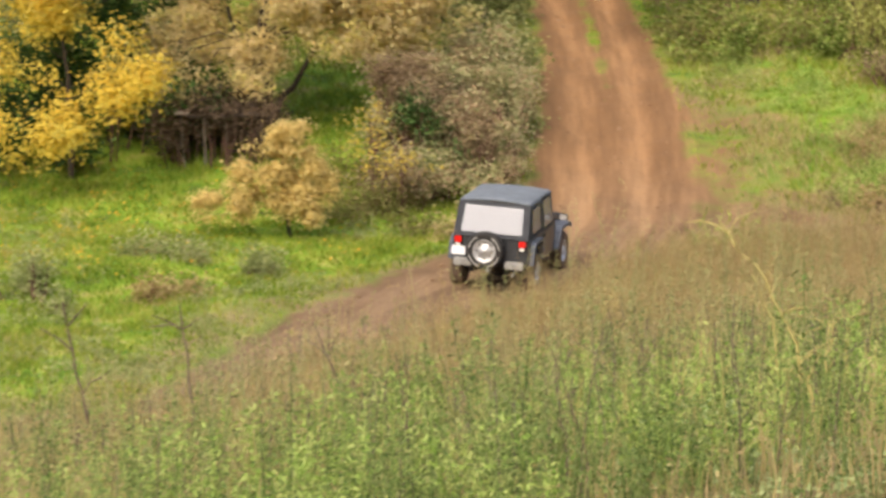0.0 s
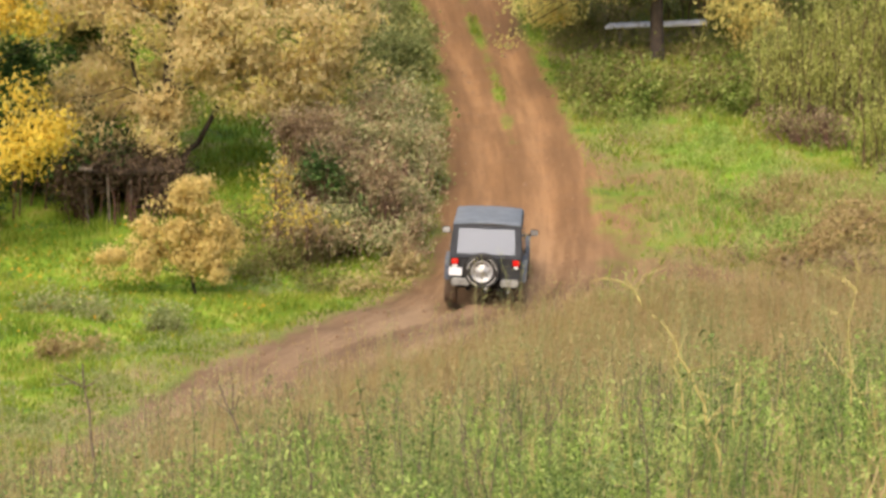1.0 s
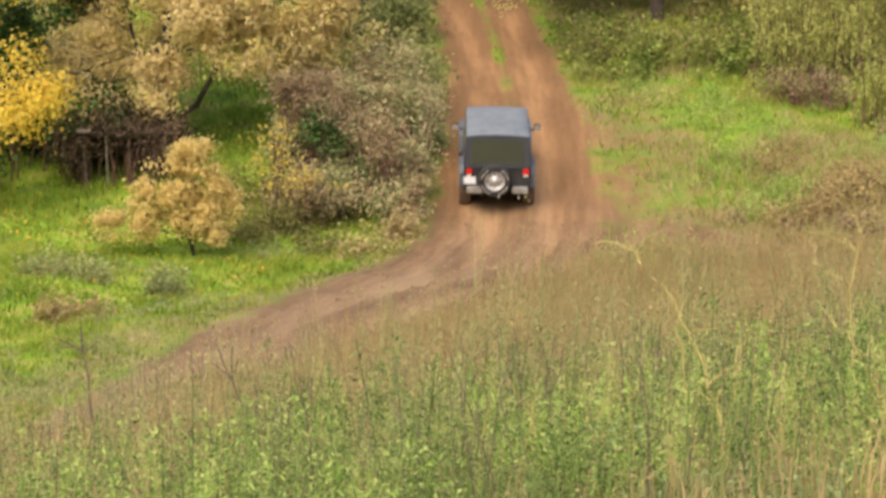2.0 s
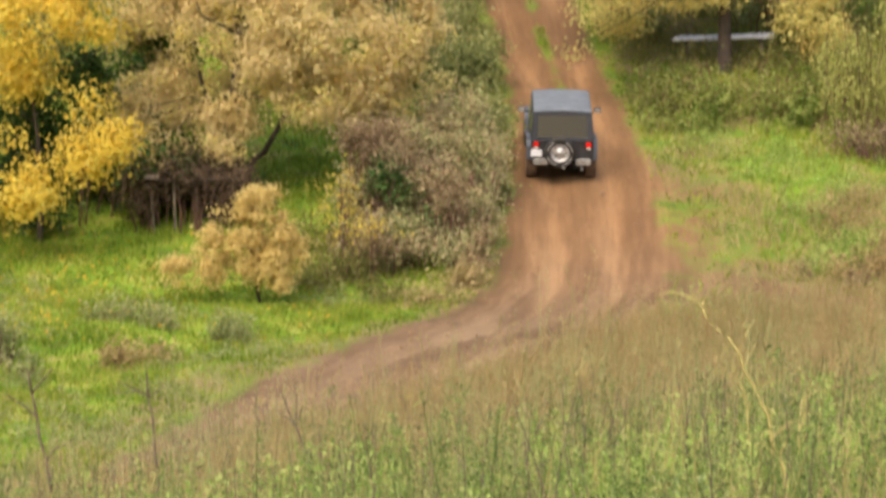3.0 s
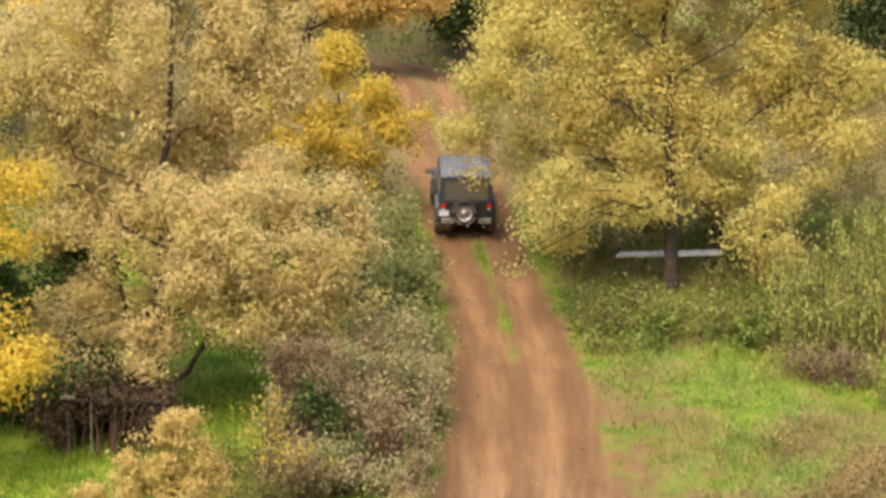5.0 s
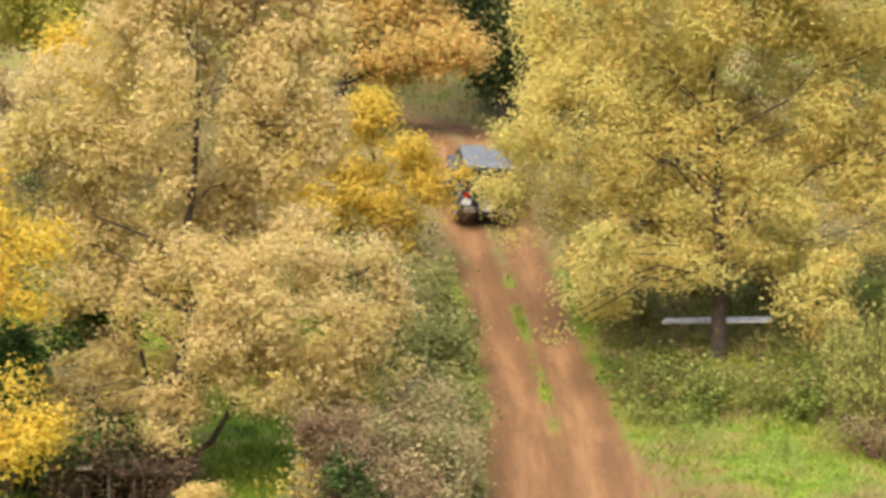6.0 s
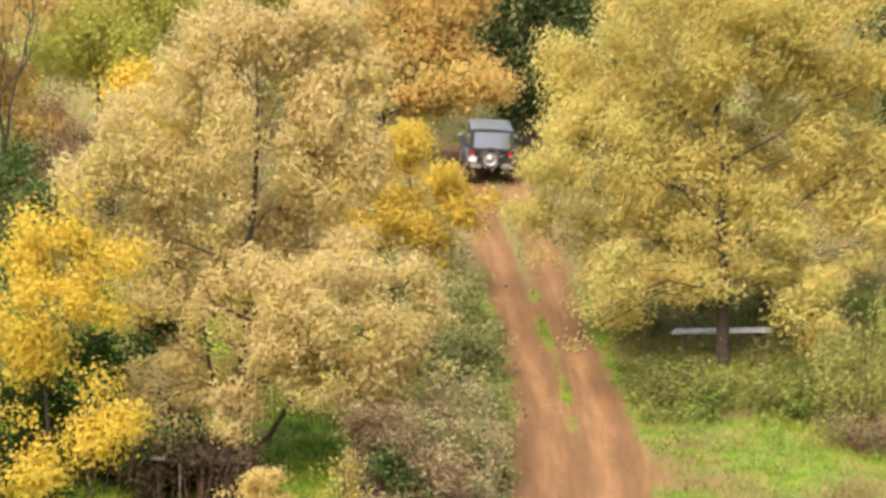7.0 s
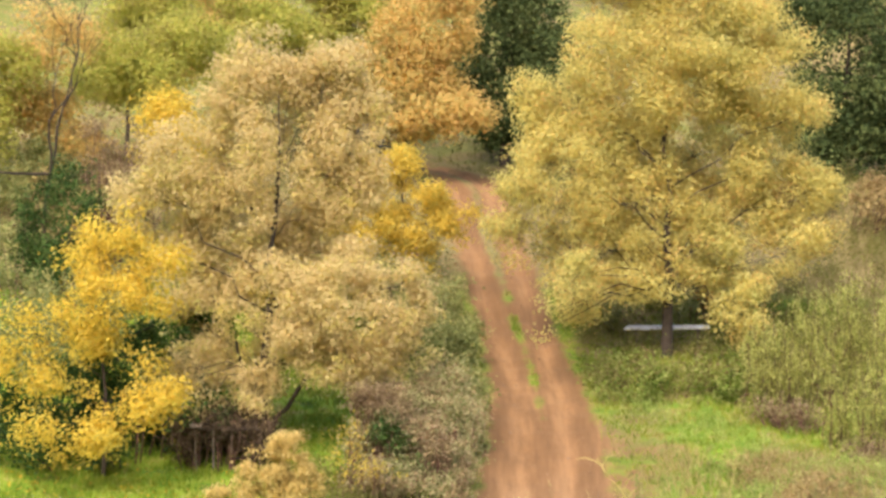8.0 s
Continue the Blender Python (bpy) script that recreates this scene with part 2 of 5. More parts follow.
M_RUBBER = surface_mat("tyre_rubber", (0.010, 0.010, 0.010), (0.032, 0.029, 0.026), 7, 0.8, relief=0.003)
M_MUDDY = surface_mat("muddy_rubber", (0.05, 0.035, 0.025), (0.17, 0.11, 0.07), 6, 0.85, relief=0.006)
M_RIM = surface_mat("silver_rim", (0.32, 0.32, 0.32), (0.66, 0.66, 0.66), 9, 0.5, 0.5)
M_STEEL = surface_mat("grey_bumper", (0.22, 0.22, 0.21), (0.45, 0.45, 0.43), 6, 0.5, 0.4)
M_BLACK = surface_mat("black_underbody", (0.006, 0.006, 0.006), (0.02, 0.018, 0.016), 5, 0.85)
M_WHITE = surface_mat("white_plate", (0.70, 0.72, 0.76), (0.82, 0.84, 0.88), 6, 0.45)
M_LETTER = surface_mat("white_tyre_lettering", (0.22, 0.215, 0.21), (0.36, 0.35, 0.33), 20, 0.7)
M_SEAT = surface_mat("grey_seat_cloth", (0.02, 0.02, 0.022), (0.05, 0.05, 0.055), 8, 0.9)


def lens_mat(name, colour, rough=0.2):
    m, nt, bsdf = fresh(name)
    bsdf.inputs["Base Color"].default_value = (*colour, 1)
    bsdf.inputs["Roughness"].default_value, bsdf.inputs["Coat Weight"].default_value = rough, 0.6
    return m


def window_mat(name, tint, rough, through_it=0.75, ior=1.55, coat=0.0):
    """Clear flexible plastic: a smoked pane with a soft glossy coat."""
    m, nt, bsdf = fresh(name)
    bsdf.inputs["Base Color"].default_value = (*tint, 1)
    bsdf.inputs["Roughness"].default_value, bsdf.inputs["IOR"].default_value = rough, ior
    bsdf.inputs["Coat Weight"].default_value, bsdf.inputs["Coat IOR"].default_value = coat, 1.8
    bsdf.inputs["Transmission Weight"].default_value = through_it
    wave = noise_node(nt, 3.5, 2, 0.5, nt.nodes.new("ShaderNodeTexCoord").outputs["Object"])
    bump(nt, bsdf, wave.outputs["Fac"], 0.35, 0.02)
    return m


def brake_mat():
    m, nt, bsdf = fresh("lit_red_lens")
    bsdf.inputs["Base Color"].default_value = (0.55, 0.012, 0.010, 1)
    bsdf.inputs["Roughness"].default_value = 0.25
    bsdf.inputs["Emission Color"].default_value = (1.0, 0.05, 0.03, 1)
    bsdf.inputs["Emission Strength"].default_value = 0.04
    return m


M_RED = brake_mat()
M_CLEARLENS = lens_mat("white_lens", (0.75, 0.74, 0.70))
M_REARPANE = window_mat("rear_plastic_window", (0.10, 0.105, 0.11), 0.07, 0.75, 2.1, 1.0)
M_GLASS = window_mat("side_glass", (0.5, 0.55, 0.55), 0.05)


# ---- building helpers ----
def raw_mesh(name, co, faces):
    """A mesh from an array of places and an array of faces that all have the same number of corners."""
    co, faces = np.asarray(co, dtype=np.float32).reshape(-1, 3), np.asarray(faces, dtype=np.int32)
    me = bpy.data.meshes.new(name)
    n, k = faces.shape
    me.vertices.add(len(co))
    me.vertices.foreach_set("co", co.ravel())
    me.loops.add(n * k)
    me.loops.foreach_set("vertex_index", faces.ravel())
    me.polygons.add(n)
    me.polygons.foreach_set("loop_start", np.arange(0, n * k, k, dtype=np.int32))
    me.update(calc_edges=True)
    return me


def child(name, me, material, parent, label="", kind=""):
    me.materials.append(material)
    ob = new(name, me)
    ob.parent = parent
    return tagged(ob, label, kind=kind)


def part(name, bm, material, parent, label="", smooth=False):
    me = bpy.data.meshes.new(name)
    bm.normal_update()
    bm.to_mesh(me)
    bm.free()
    if smooth:
        me.polygons.foreach_set("use_smooth", [True] * len(me.polygons))
    return child(name, me, material, parent, label)


GROUPS = {"hill_tree": "trees on the far hill", "slender_tree": "slender trees on the slope", "dead_stalk": "dead stalks on the bank", "yellow_stalk": "yellow stalks on the bank"}


def empty(name, m, label, category, group=""):
    group = group or GROUPS.get(name, "")
    ob = new(name)
    ob.empty_display_size = 0.2
    ob.matrix_basis = m
    return tagged(ob, label, category, group)


def box(bm, cx, cy, cz, sx, sy, sz, bevel=0.0, turn=None):
    made = bmesh.ops.create_cube(bm, size=1)["verts"]
    bmesh.ops.scale(bm, vec=(sx, sy, sz), verts=made)
    if bevel:
        edges = list({e for v in made for e in v.link_edges})
        made = list({v for f in bmesh.ops.bevel(bm, geom=edges, offset=bevel, segments=2, affect="EDGES")["faces"] for v in f.verts} | {v for v in made if v.is_valid})
    if turn is not None:
        bmesh.ops.transform(bm, matrix=turn, verts=made)
    bmesh.ops.translate(bm, vec=(cx, cy, cz), verts=made)


def prism(bm, outline, x0, x1):
    """A plate with its outline in (y, z), from x0 to x1."""
    a = [bm.verts.new((x0, y, z)) for y, z in outline]
    b = [bm.verts.new((x1, y, z)) for y, z in outline]
    n = len(outline)
    bm.faces.new(a)
    bm.faces.new(b[::-1])
    for i in range(n):
        bm.faces.new((a[i], b[i], b[(i + 1) % n], a[(i + 1) % n]))
    bmesh.ops.recalc_face_normals(bm, faces=bm.faces)


def slab(bm, corners, thick):
    """A plate on four corners, thick along its normal."""
    p = [Vector(c) for c in corners]
    n = (p[1] - p[0]).cross(p[2] - p[0]).normalized() * thick
    a, b = [bm.verts.new(q) for q in p], [bm.verts.new(q + n) for q in p]
    bm.faces.new(a[::-1])
    bm.faces.new(b)
    for i in range(4):
        bm.faces.new((a[i], a[(i + 1) % 4], b[(i + 1) % 4], b[i]))


def lathe(bm, profile, segments, wobble=0.0):
    """Turns a profile of (radius, x) round the x axis."""
    rings = []
    for i in range(segments):
        a = 2 * math.pi * i / segments
        ring = []
        for r, x in profile:
            rr = r + (wobble if i % 2 and r > 0.355 else 0)
            ring.append(bm.verts.new((x, rr * math.cos(a), rr * math.sin(a))))
        rings.append(ring)
    for i in range(segments):
        a, b = rings[i], rings[(i + 1) % segments]
        for j in range(len(profile) - 1):
            bm.faces.new((a[j], a[j + 1], b[j + 1], b[j]))
    bmesh.ops.remove_doubles(bm, verts=bm.verts, dist=1e-5)
    bmesh.ops.recalc_face_normals(bm, faces=bm.faces)


class Tubes:
    """Collects tapered limbs into one mesh."""

    def __init__(self, sides=6):
        self.co, self.faces, self.sides = [], [], sides

    def add(self, points, radii):
        s, start = self.sides, len(self.co)
        pts = [Vector(p) for p in points]
        for i, p in enumerate(pts):
            way = (pts[min(i + 1, len(pts) - 1)] - pts[max(i - 1, 0)]).normalized()
            u = way.orthogonal().normalized()
            v = way.cross(u)
            for k in range(s):
                a = 2 * math.pi * k / s
                self.co.append(p + (u * math.cos(a) + v * math.sin(a)) * radii[i])
        for i in range(len(pts) - 1):
            for k in range(s):
                a, b = start + i * s + k, start + i * s + (k + 1) % s
                self.faces.append((a, b, b + s, a + s))

    def mesh(self, name):
        return raw_mesh(name, [tuple(c) for c in self.co], self.faces)


def bent(a, b, rng, sag=0.0, steps=5, wild=0.12):
    """A crooked line from a to b."""
    a, b = np.array(a, float), np.array(b, float)
    length = np.linalg.norm(b - a)
    out = [a + (b - a) * i / steps + (rng.normal(0, wild * length / 3, 3) if 0 < i < steps else 0) for i in range(steps + 1)]
    for i, p in enumerate(out):
        p[2] += sag * length * math.sin(math.pi * i / steps)
    return out


def leaf_quads(centres, length, width, rng, up=0.5, hang=0.0, fold=0.18, outward=None):
    """Four corners for each leaf: pointed, folded along its middle."""
    n = len(centres)
    normal = rng.normal(size=(n, 3))
    if outward is None:
        normal[:, 2] = np.abs(normal[:, 2]) + up
    else:
        normal = normal * 0.5 + outward * 0.9
        normal[:, 2] += 0.4 * up
    normal /= np.linalg.norm(normal, axis=1)[:, None]
    along = rng.normal(size=(n, 3))
    along[:, 2] -= hang
    along -= normal * np.sum(along * normal, axis=1)[:, None]
    along /= np.linalg.norm(along, axis=1)[:, None]
    side = np.cross(normal, along)
    ln = (length * rng.uniform(0.65, 1.3, n))[:, None]
    wd = (width * rng.uniform(0.65, 1.3, n))[:, None]
    lift = normal * wd * fold
    q = np.stack([centres - along * ln * 0.5, centres + side * wd * 0.5 + lift, centres + along * ln * 0.5, centres - side * wd * 0.5 + lift], axis=1)
    return q.reshape(-1, 3)


def quad_mesh(name, corners):
    return raw_mesh(name, corners, np.arange(len(corners)).reshape(-1, 4))


def lumpy(lobes, rng, k, scale=0.5, reach=0.78, deep=1.0):
    """Breaks each lobe into smaller ones, so that the outline is uneven."""
    out = []
    for x, y, z, rx, rz in lobes:
        for _ in range(k):
            d = rng.normal(size=3)
            d /= np.linalg.norm(d)
            f = rng.uniform(0.45, reach)
            s = scale * rng.uniform(0.65, 1.2)
            out.append((x + d[0] * rx * f, y + d[1] * rx * f * deep, z + d[2] * rz * f, max(rx, rz) * s, rz * s))
    return out


def clump_points(lobes, count, rng, depth=1.0, gap=-0.18, freq=0.75, core=0.5):
    """Clump centres in the outer part of a crown's lobes (x, y, z, rx, rz), with gaps where a slow noise is low."""
    weight = np.array([l[3] * l[4] for l in lobes])
    weight = weight / weight.sum()
    out = []
    while len(out) < count:
        x, y, z, rx, rz = lobes[rng.choice(len(lobes), p=weight)]
        d = rng.normal(size=3)
        d /= np.linalg.norm(d)
        r = core + (1.08 - core) * math.sqrt(rng.random())
        p = np.array([x, y, z]) + d * r * np.array([rx, depth * 0.5 * (rx + rz), rz])
        if noise.noise(Vector(p) * freq) > gap + rng.normal(0, 0.06):
            out.append(p)
    return np.array(out)


def scatter_leaves(clumps, per, spread, length, width, rng, up=0.5, hang=0.0):
    off = rng.normal(size=(len(clumps) * per, 3)) * np.array([spread, spread, spread * 0.75])
    return leaf_quads(np.repeat(clumps, per, axis=0) + off, length, width, rng, up, hang, outward=off / spread)


def hash_noise(x, y, scale, seed=0):
    """Smooth noise from 0 to 1 over a plane."""
    x, y = np.asarray(x, float) / scale + 31.7 * seed, np.asarray(y, float) / scale - 17.3 * seed
    xi, yi = np.floor(x), np.floor(y)
    fx, fy = x - xi, y - yi
    fx, fy = fx * fx * (3 - 2 * fx), fy * fy * (3 - 2 * fy)

    def h(a, b):
        v = np.sin(a * 127.1 + b * 311.7 + seed * 74.7) * 43758.5453
        return v - np.floor(v)

    return (h(xi, yi) * (1 - fx) + h(xi + 1, yi) * fx) * (1 - fy) + (h(xi, yi + 1) * (1 - fx) + h(xi + 1, yi + 1) * fx) * fy


# ---- the ground: a grassy bank, a hollow with a muddy track, and the hill beyond ----
HILL = np.array(((-3000, -.3), (30, -.3), (44, -.25), (50, -.02), (54, .12), (57, .20), (60.3, .34), (61.7, .72), (63.5, 1.24), (66, 1.85), (71, 2.9), (78, 4.3), (86, 7.0), (90, 8.7), (91.5, 9.2), (93, 9.5),
                 (95, 9.65), (98, 9.8), (103, 11.4), (115, 16.4), (140, 23), (180, 31), (260, 43), (400, 55), (800, 70), (3000, 80)))
# the bank's climb behind y -45 is added, unseen, to darken the rear window's reflection
BANK = np.array(((-3000, 130), (-400, 120), (-150, 52), (-45, 8.0), (-20, 7.4), (0, 7.0), (15, 4.6), (25, 2.9), (30, 2.05), (35, 1.25), (40, .55), (46, -.2), (60, -2.5), (3000, -2.6)))
TRACK = np.array(((-9.5, 27), (-6.8, 37), (-5.7, 40.5), (-4.4, 45.3), (-3.0, 49.3), (-1.5, 52.4), (-0.1, 54.7), (1.0, 57), (1.6, 59.6), (1.75, 62.4),
                  (1.75, 66.1), (1.6, 71.3), (1.15, 76.5), (0.7, 80.7), (0.15, 85), (-0.35, 88), (-0.75, 91.6), (-1.5, 94.6), (-2.6, 97), (-5, 101), (-10, 106)))
SPUR = np.array(((2.0, 62.0), (3.6, 61.6), (5.2, 59.8), (6.5, 58.2), (8.5, 56.5)))


def smooth_ground(x, y):
    h = sum(np.interp(y + d, HILL[:, 0], HILL[:, 1]) for d in (-2, -1, 0, 1, 2)) / 5
    u = y - 0.8 * np.clip(x, -12, 12)
    b = sum(np.interp(u + d, BANK[:, 0], BANK[:, 1]) for d in (-3, -1.5, 0, 1.5, 3)) / 5
    return np.logaddexp(h / 0.35, b / 0.35) * 0.35 - 0.02


def from_line(x, y, line):
    """The distance to a line on the plan, to its right positive."""
    best = np.full(np.shape(x), 1e9)
    sign = np.ones(np.shape(x))
    for (ax, ay), (bx, by) in zip(line[:-1], line[1:]):
        dx, dy = bx - ax, by - ay
        t = np.clip(((x - ax) * dx + (y - ay) * dy) / (dx * dx + dy * dy), 0, 1)
        d = np.hypot(x - ax - t * dx, y - ay - t * dy)
        s = np.where((x - ax) * dy - (y - ay) * dx > 0, 1, -1)
        sign = np.where(d < best, s, sign)
        best = np.minimum(best, d)
    return best * sign


def track_width(y):
    return np.interp(y, (40, 50, 56, 60, 66, 71, 76, 82, 90, 100), (0.9, 1.35, 1.8, 1.75, 1.5, 1.3, 1.15, 1.1, 0.95, 0.9))


def ruts(x, y):
    d = from_line(x, y, TRACK)
    near = np.exp(-(np.abs(np.abs(d) - 0.68) / 0.24) ** 2)
    rough = (hash_noise(x, y, 0.5, 3) - 0.5) * 0.10 + (hash_noise(x, y, 0.22, 4) - 0.5) * 0.06
    inside = np.clip((track_width(y) + 0.5 - np.abs(d)) / 0.6, 0, 1)
    edge = np.exp(-((np.abs(d) - track_width(y) - 0.25) / 0.3) ** 2) * 0.09 * hash_noise(x, y, 1.1, 8)
    return -0.13 * np.interp(y, (46, 50, 57, 63), (1.6, 2.2, 2.2, 1.0)) * near * inside * (0.5 + hash_noise(x, y, 2.5, 5)) + rough * inside + edge


def ground_z(x, y):
    lumps = (hash_noise(x, y, 3.1, 1) - 0.5) * 0.30 + (hash_noise(x, y, 1.2, 2) - 0.5) * 0.12
    calm = np.clip((np.abs(from_line(x, y, TRACK)) - 1.2) / 1.5, 0.12, 1)
    return smooth_ground(x, y) + lumps * calm + ruts(x, y)


def mud_at(x, y):
    d = np.abs(from_line(x, y, TRACK))
    w = track_width(y)
    m = np.clip(1.05 - (d - w + 0.3) / 0.9, 0, 1) * np.interp(y, (97, 100), (1, 0))
    # the grassy strip between the wheel lanes on the climb
    strip = np.exp(-(d / 0.25) ** 2) * np.interp(y, (64, 68, 73, 80, 84, 90), (0, 0.35, 0.7, 0.6, 0.7, 0.8)) * (0.35 + hash_noise(x, y, 1.3, 53))
    e = np.abs(from_line(x, y, SPUR))
    right = np.maximum(from_line(x, y, TRACK), 0)
    spill = np.clip(1.08 - right / 6.5, 0, 0.9) * (right > 0) * np.interp(y, (54.5, 57.5, 64, 67.5, 71), (0, 0.8, 1, 0.7, 0))
    spread = np.maximum(np.clip(0.66 - (e - 0.4) / 2.6, 0, 0.62) * (0.75 + 0.5 * hash_noise(x, y, 0.9, 47)), spill * (0.42 + 0.5 * hash_noise(x, y, 1.1, 41) + 0.4 * hash_noise(x, y, 0.4, 42)))
    spur_rut = np.exp(-((e - 0.6) / 0.25) ** 2) * 0.95 * (0.45 + 0.75 * hash_noise(x, y, 1.2, 55)) * (x > 2)
    return np.clip(np.maximum.reduce([m - strip, spread * 0.85, spur_rut]), 0, 1)


def dry_at(x, y):
    u = y - 0.8 * np.clip(x, -12, 12)
    bank = np.clip((47 - u) / 6, 0, 1)
    lower = np.clip((from_line(x, y, TRACK) - 0.9) / 0.6, 0, 1) * np.clip((58.5 - y) / 2, 0, 1) * 0.85
    rough = np.clip((x - 2.5) / 2.0, 0, 1) * np.clip((62.5 - y) / 2.5, 0, 1) * (0.55 + 0.45 * hash_noise(x, y, 2.2, 11))
    high = np.clip((y - 79) / 5, 0, 1) * (0.36 + 0.14 * np.clip((104 - y) / 8, 0, 1))
    edge = np.exp(-((from_line(x, y, TRACK) + 2.2) / 0.9) ** 2) * 0.4
    pasture = np.clip((x - 2.0) / 1.5, 0, 1) * np.clip((74 - y) / 3, 0, 1) * (0.06 + 0.42 * hash_noise(x, y, 1.7, 43))
    litter = np.clip((x - 2.4) / 1.0, 0, 1) * np.clip((y - 69.5) / 2, 0, 1) * (0.2 + 0.4 * hash_noise(x, y, 1.5, 57))
    return np.clip(np.maximum.reduce([bank, lower, rough, high, edge, pasture, litter]), 0, 1)


def steps(near0, near1, fine, far0, far1):
    mid = np.arange(near0, near1 + fine / 2, fine)
    up = [near1]
    d = fine
    while up[-1] < far1:
        d *= 1.35
        up.append(up[-1] + d)
    down = [near0]
    d = fine
    while down[-1] > far0:
        d *= 1.35
        down.append(down[-1] - d)
    return np.array(down[:0:-1] + list(mid) + up[1:])


def build_ground():
    xs, ys = steps(-17, 15, 0.17, -2500, 2500), steps(18, 104, 0.17, -2500, 3000)
    gx, gy = np.meshgrid(xs, ys)
    gz = ground_z(gx, gy)
    n, m = gx.shape
    idx = np.arange(n * m).reshape(n, m)
    faces = np.stack([idx[:-1, :-1], idx[:-1, 1:], idx[1:, 1:], idx[1:, :-1]], axis=-1).reshape(-1, 4)
    me = raw_mesh("ground", np.stack([gx, gy, gz], axis=-1), faces)
    off = from_line(gx, gy, TRACK)
    low = np.clip((64 - gy) / 8, 0, 1)
    for name, values in (("mud", mud_at(gx, gy)), ("dry", dry_at(gx, gy)), ("low", low), ("across", np.clip(off, -9, 9)), ("lane", np.exp(-((np.abs(off + 0.05) - 0.66) / 0.26) ** 2))):
        me.attributes.new(name, "FLOAT", "POINT").data.foreach_set("value", values.astype(np.float32).ravel())
    me.polygons.foreach_set("use_smooth", [True] * len(me.polygons))
    me.materials.append(M_GROUND)
    tagged(new("ground", me), "grassy hollow and hillside with a rutted clay track", "ground", kind="structure")


build_ground()


def gz1(x, y):
    return float(ground_z(np.array([x]), np.array([y]))[0])


# ---- trees ----
def tree(name, label, foot, lobes, leaves, clumps, per, size, seed, trunk=0.22, lean=(0, 0), spread=0.24, gap=-0.18, limbs=True, hang=0.3, second=None, bark=None, category="tree", boughs=(), solid=True, flat=1.0, tuft=0.36, freq=0.75):
    """A tapered, crooked trunk with limbs into each lobe of the crown, and a crown of single leaves."""
    rng = np.random.default_rng(seed)
    fx, fy = foot
    base = np.array([fx, fy, gz1(fx, fy) - 0.08])
    root = empty(name, Matrix.Translation(base), label, category)
    local = [(x - base[0], y - base[1], z - base[2], rx, rz) for x, y, z, rx, rz in lobes]
    top = max(l[2] for l in local) * 0.9
    cx = np.average([l[0] for l in local], weights=[l[3] for l in local])
    cy = np.average([l[1] for l in local], weights=[l[3] for l in local])
    wood = Tubes(7)
    n = 8
    stem = [np.array([cx * (i / n) ** 1.5 + lean[0] * (i / n), cy * (i / n) ** 1.5 + lean[1] * (i / n), top * i / n]) + (rng.normal(0, 0.03 * top / n * 2, 3) if i else 0) for i in range(n + 1)]
    stem[0][2] = 0
    wood.add([stem[0] - (0, 0, 0.15)] + stem, [trunk * 1.45] + [trunk * (1 - 0.93 * (i / n) ** 0.8) for i in range(n + 1)])
    tufts = lumpy(local, rng, 17 if solid else 12, 0.27 if solid else tuft, 1.0, 0.6)
    if flat != 1:
        tufts = [(x, y, z, rx / math.sqrt(max(flat, 1)), rz * flat) for x, y, z, rx, rz in tufts]
    tips = clump_points(tufts + (local if solid else []), clumps, rng, depth=0.6, gap=gap, core=0.5, freq=freq)
    if limbs:
        for x, y, z, rx, rz in local:
            h = max(0.22 * top, min(0.8 * top, z - 0.55 * math.hypot(x - cx, y - cy) - 0.2 * rz))
            k = h / top * n
            a = stem[int(k)] + (stem[min(int(k) + 1, n)] - stem[int(k)]) * (k - int(k))
            r0 = trunk * (1 - 0.85 * h / top) * (0.26 if z > 0.42 * top else 0.13)
            line = bent(a, (x, y, z), rng, 0.05)
            wood.add(line, [r0 * (1 - 0.7 * i / 5) for i in range(6)])
            near = tips[np.argsort(np.sum((tips - (x, y, z)) ** 2, axis=1))[rng.integers(0, 60, 7) % len(tips)]]
            for p in near:
                k = rng.integers(3, 6)
                wood.add(bent(line[k], p, rng, 0.04, 3), [r0 * 0.30, r0 * 0.22, r0 * 0.14, 0.008])
    for p, q, r in boughs:
        wood.add(bent(np.array(p) - base, np.array(q) - base, rng, 0.03), [r * (1 - 0.1 * i) for i in range(6)])
    child("trunk", wood.mesh("trunk"), bark or M_BARK, root)
    leaf = scatter_leaves(tips, int(per * 1.5), spread, size * 0.8, size * 0.56, rng, up=0.9, hang=hang)
    if second:
        cut = len(leaf) // 28 * 24
        leaf, low = leaf[:cut], leaf[cut:]
        child("turning_foliage", quad_mesh("turning_foliage", low), second, root, kind="stuff")
    child("crown", quad_mesh("crown", leaf), leaves, root, kind="stuff")
    return root


def at(y, lobes):
    """Lobes given as (x, z, rx, rz), at depth y with a seeded play to and fro."""
    rng = np.random.default_rng(len(lobes) * 7 + int(y))
    return [(x, y + rng.uniform(-0.45, 0.45) * rx, z, rx, rz) for x, z, rx, rz in lobes]


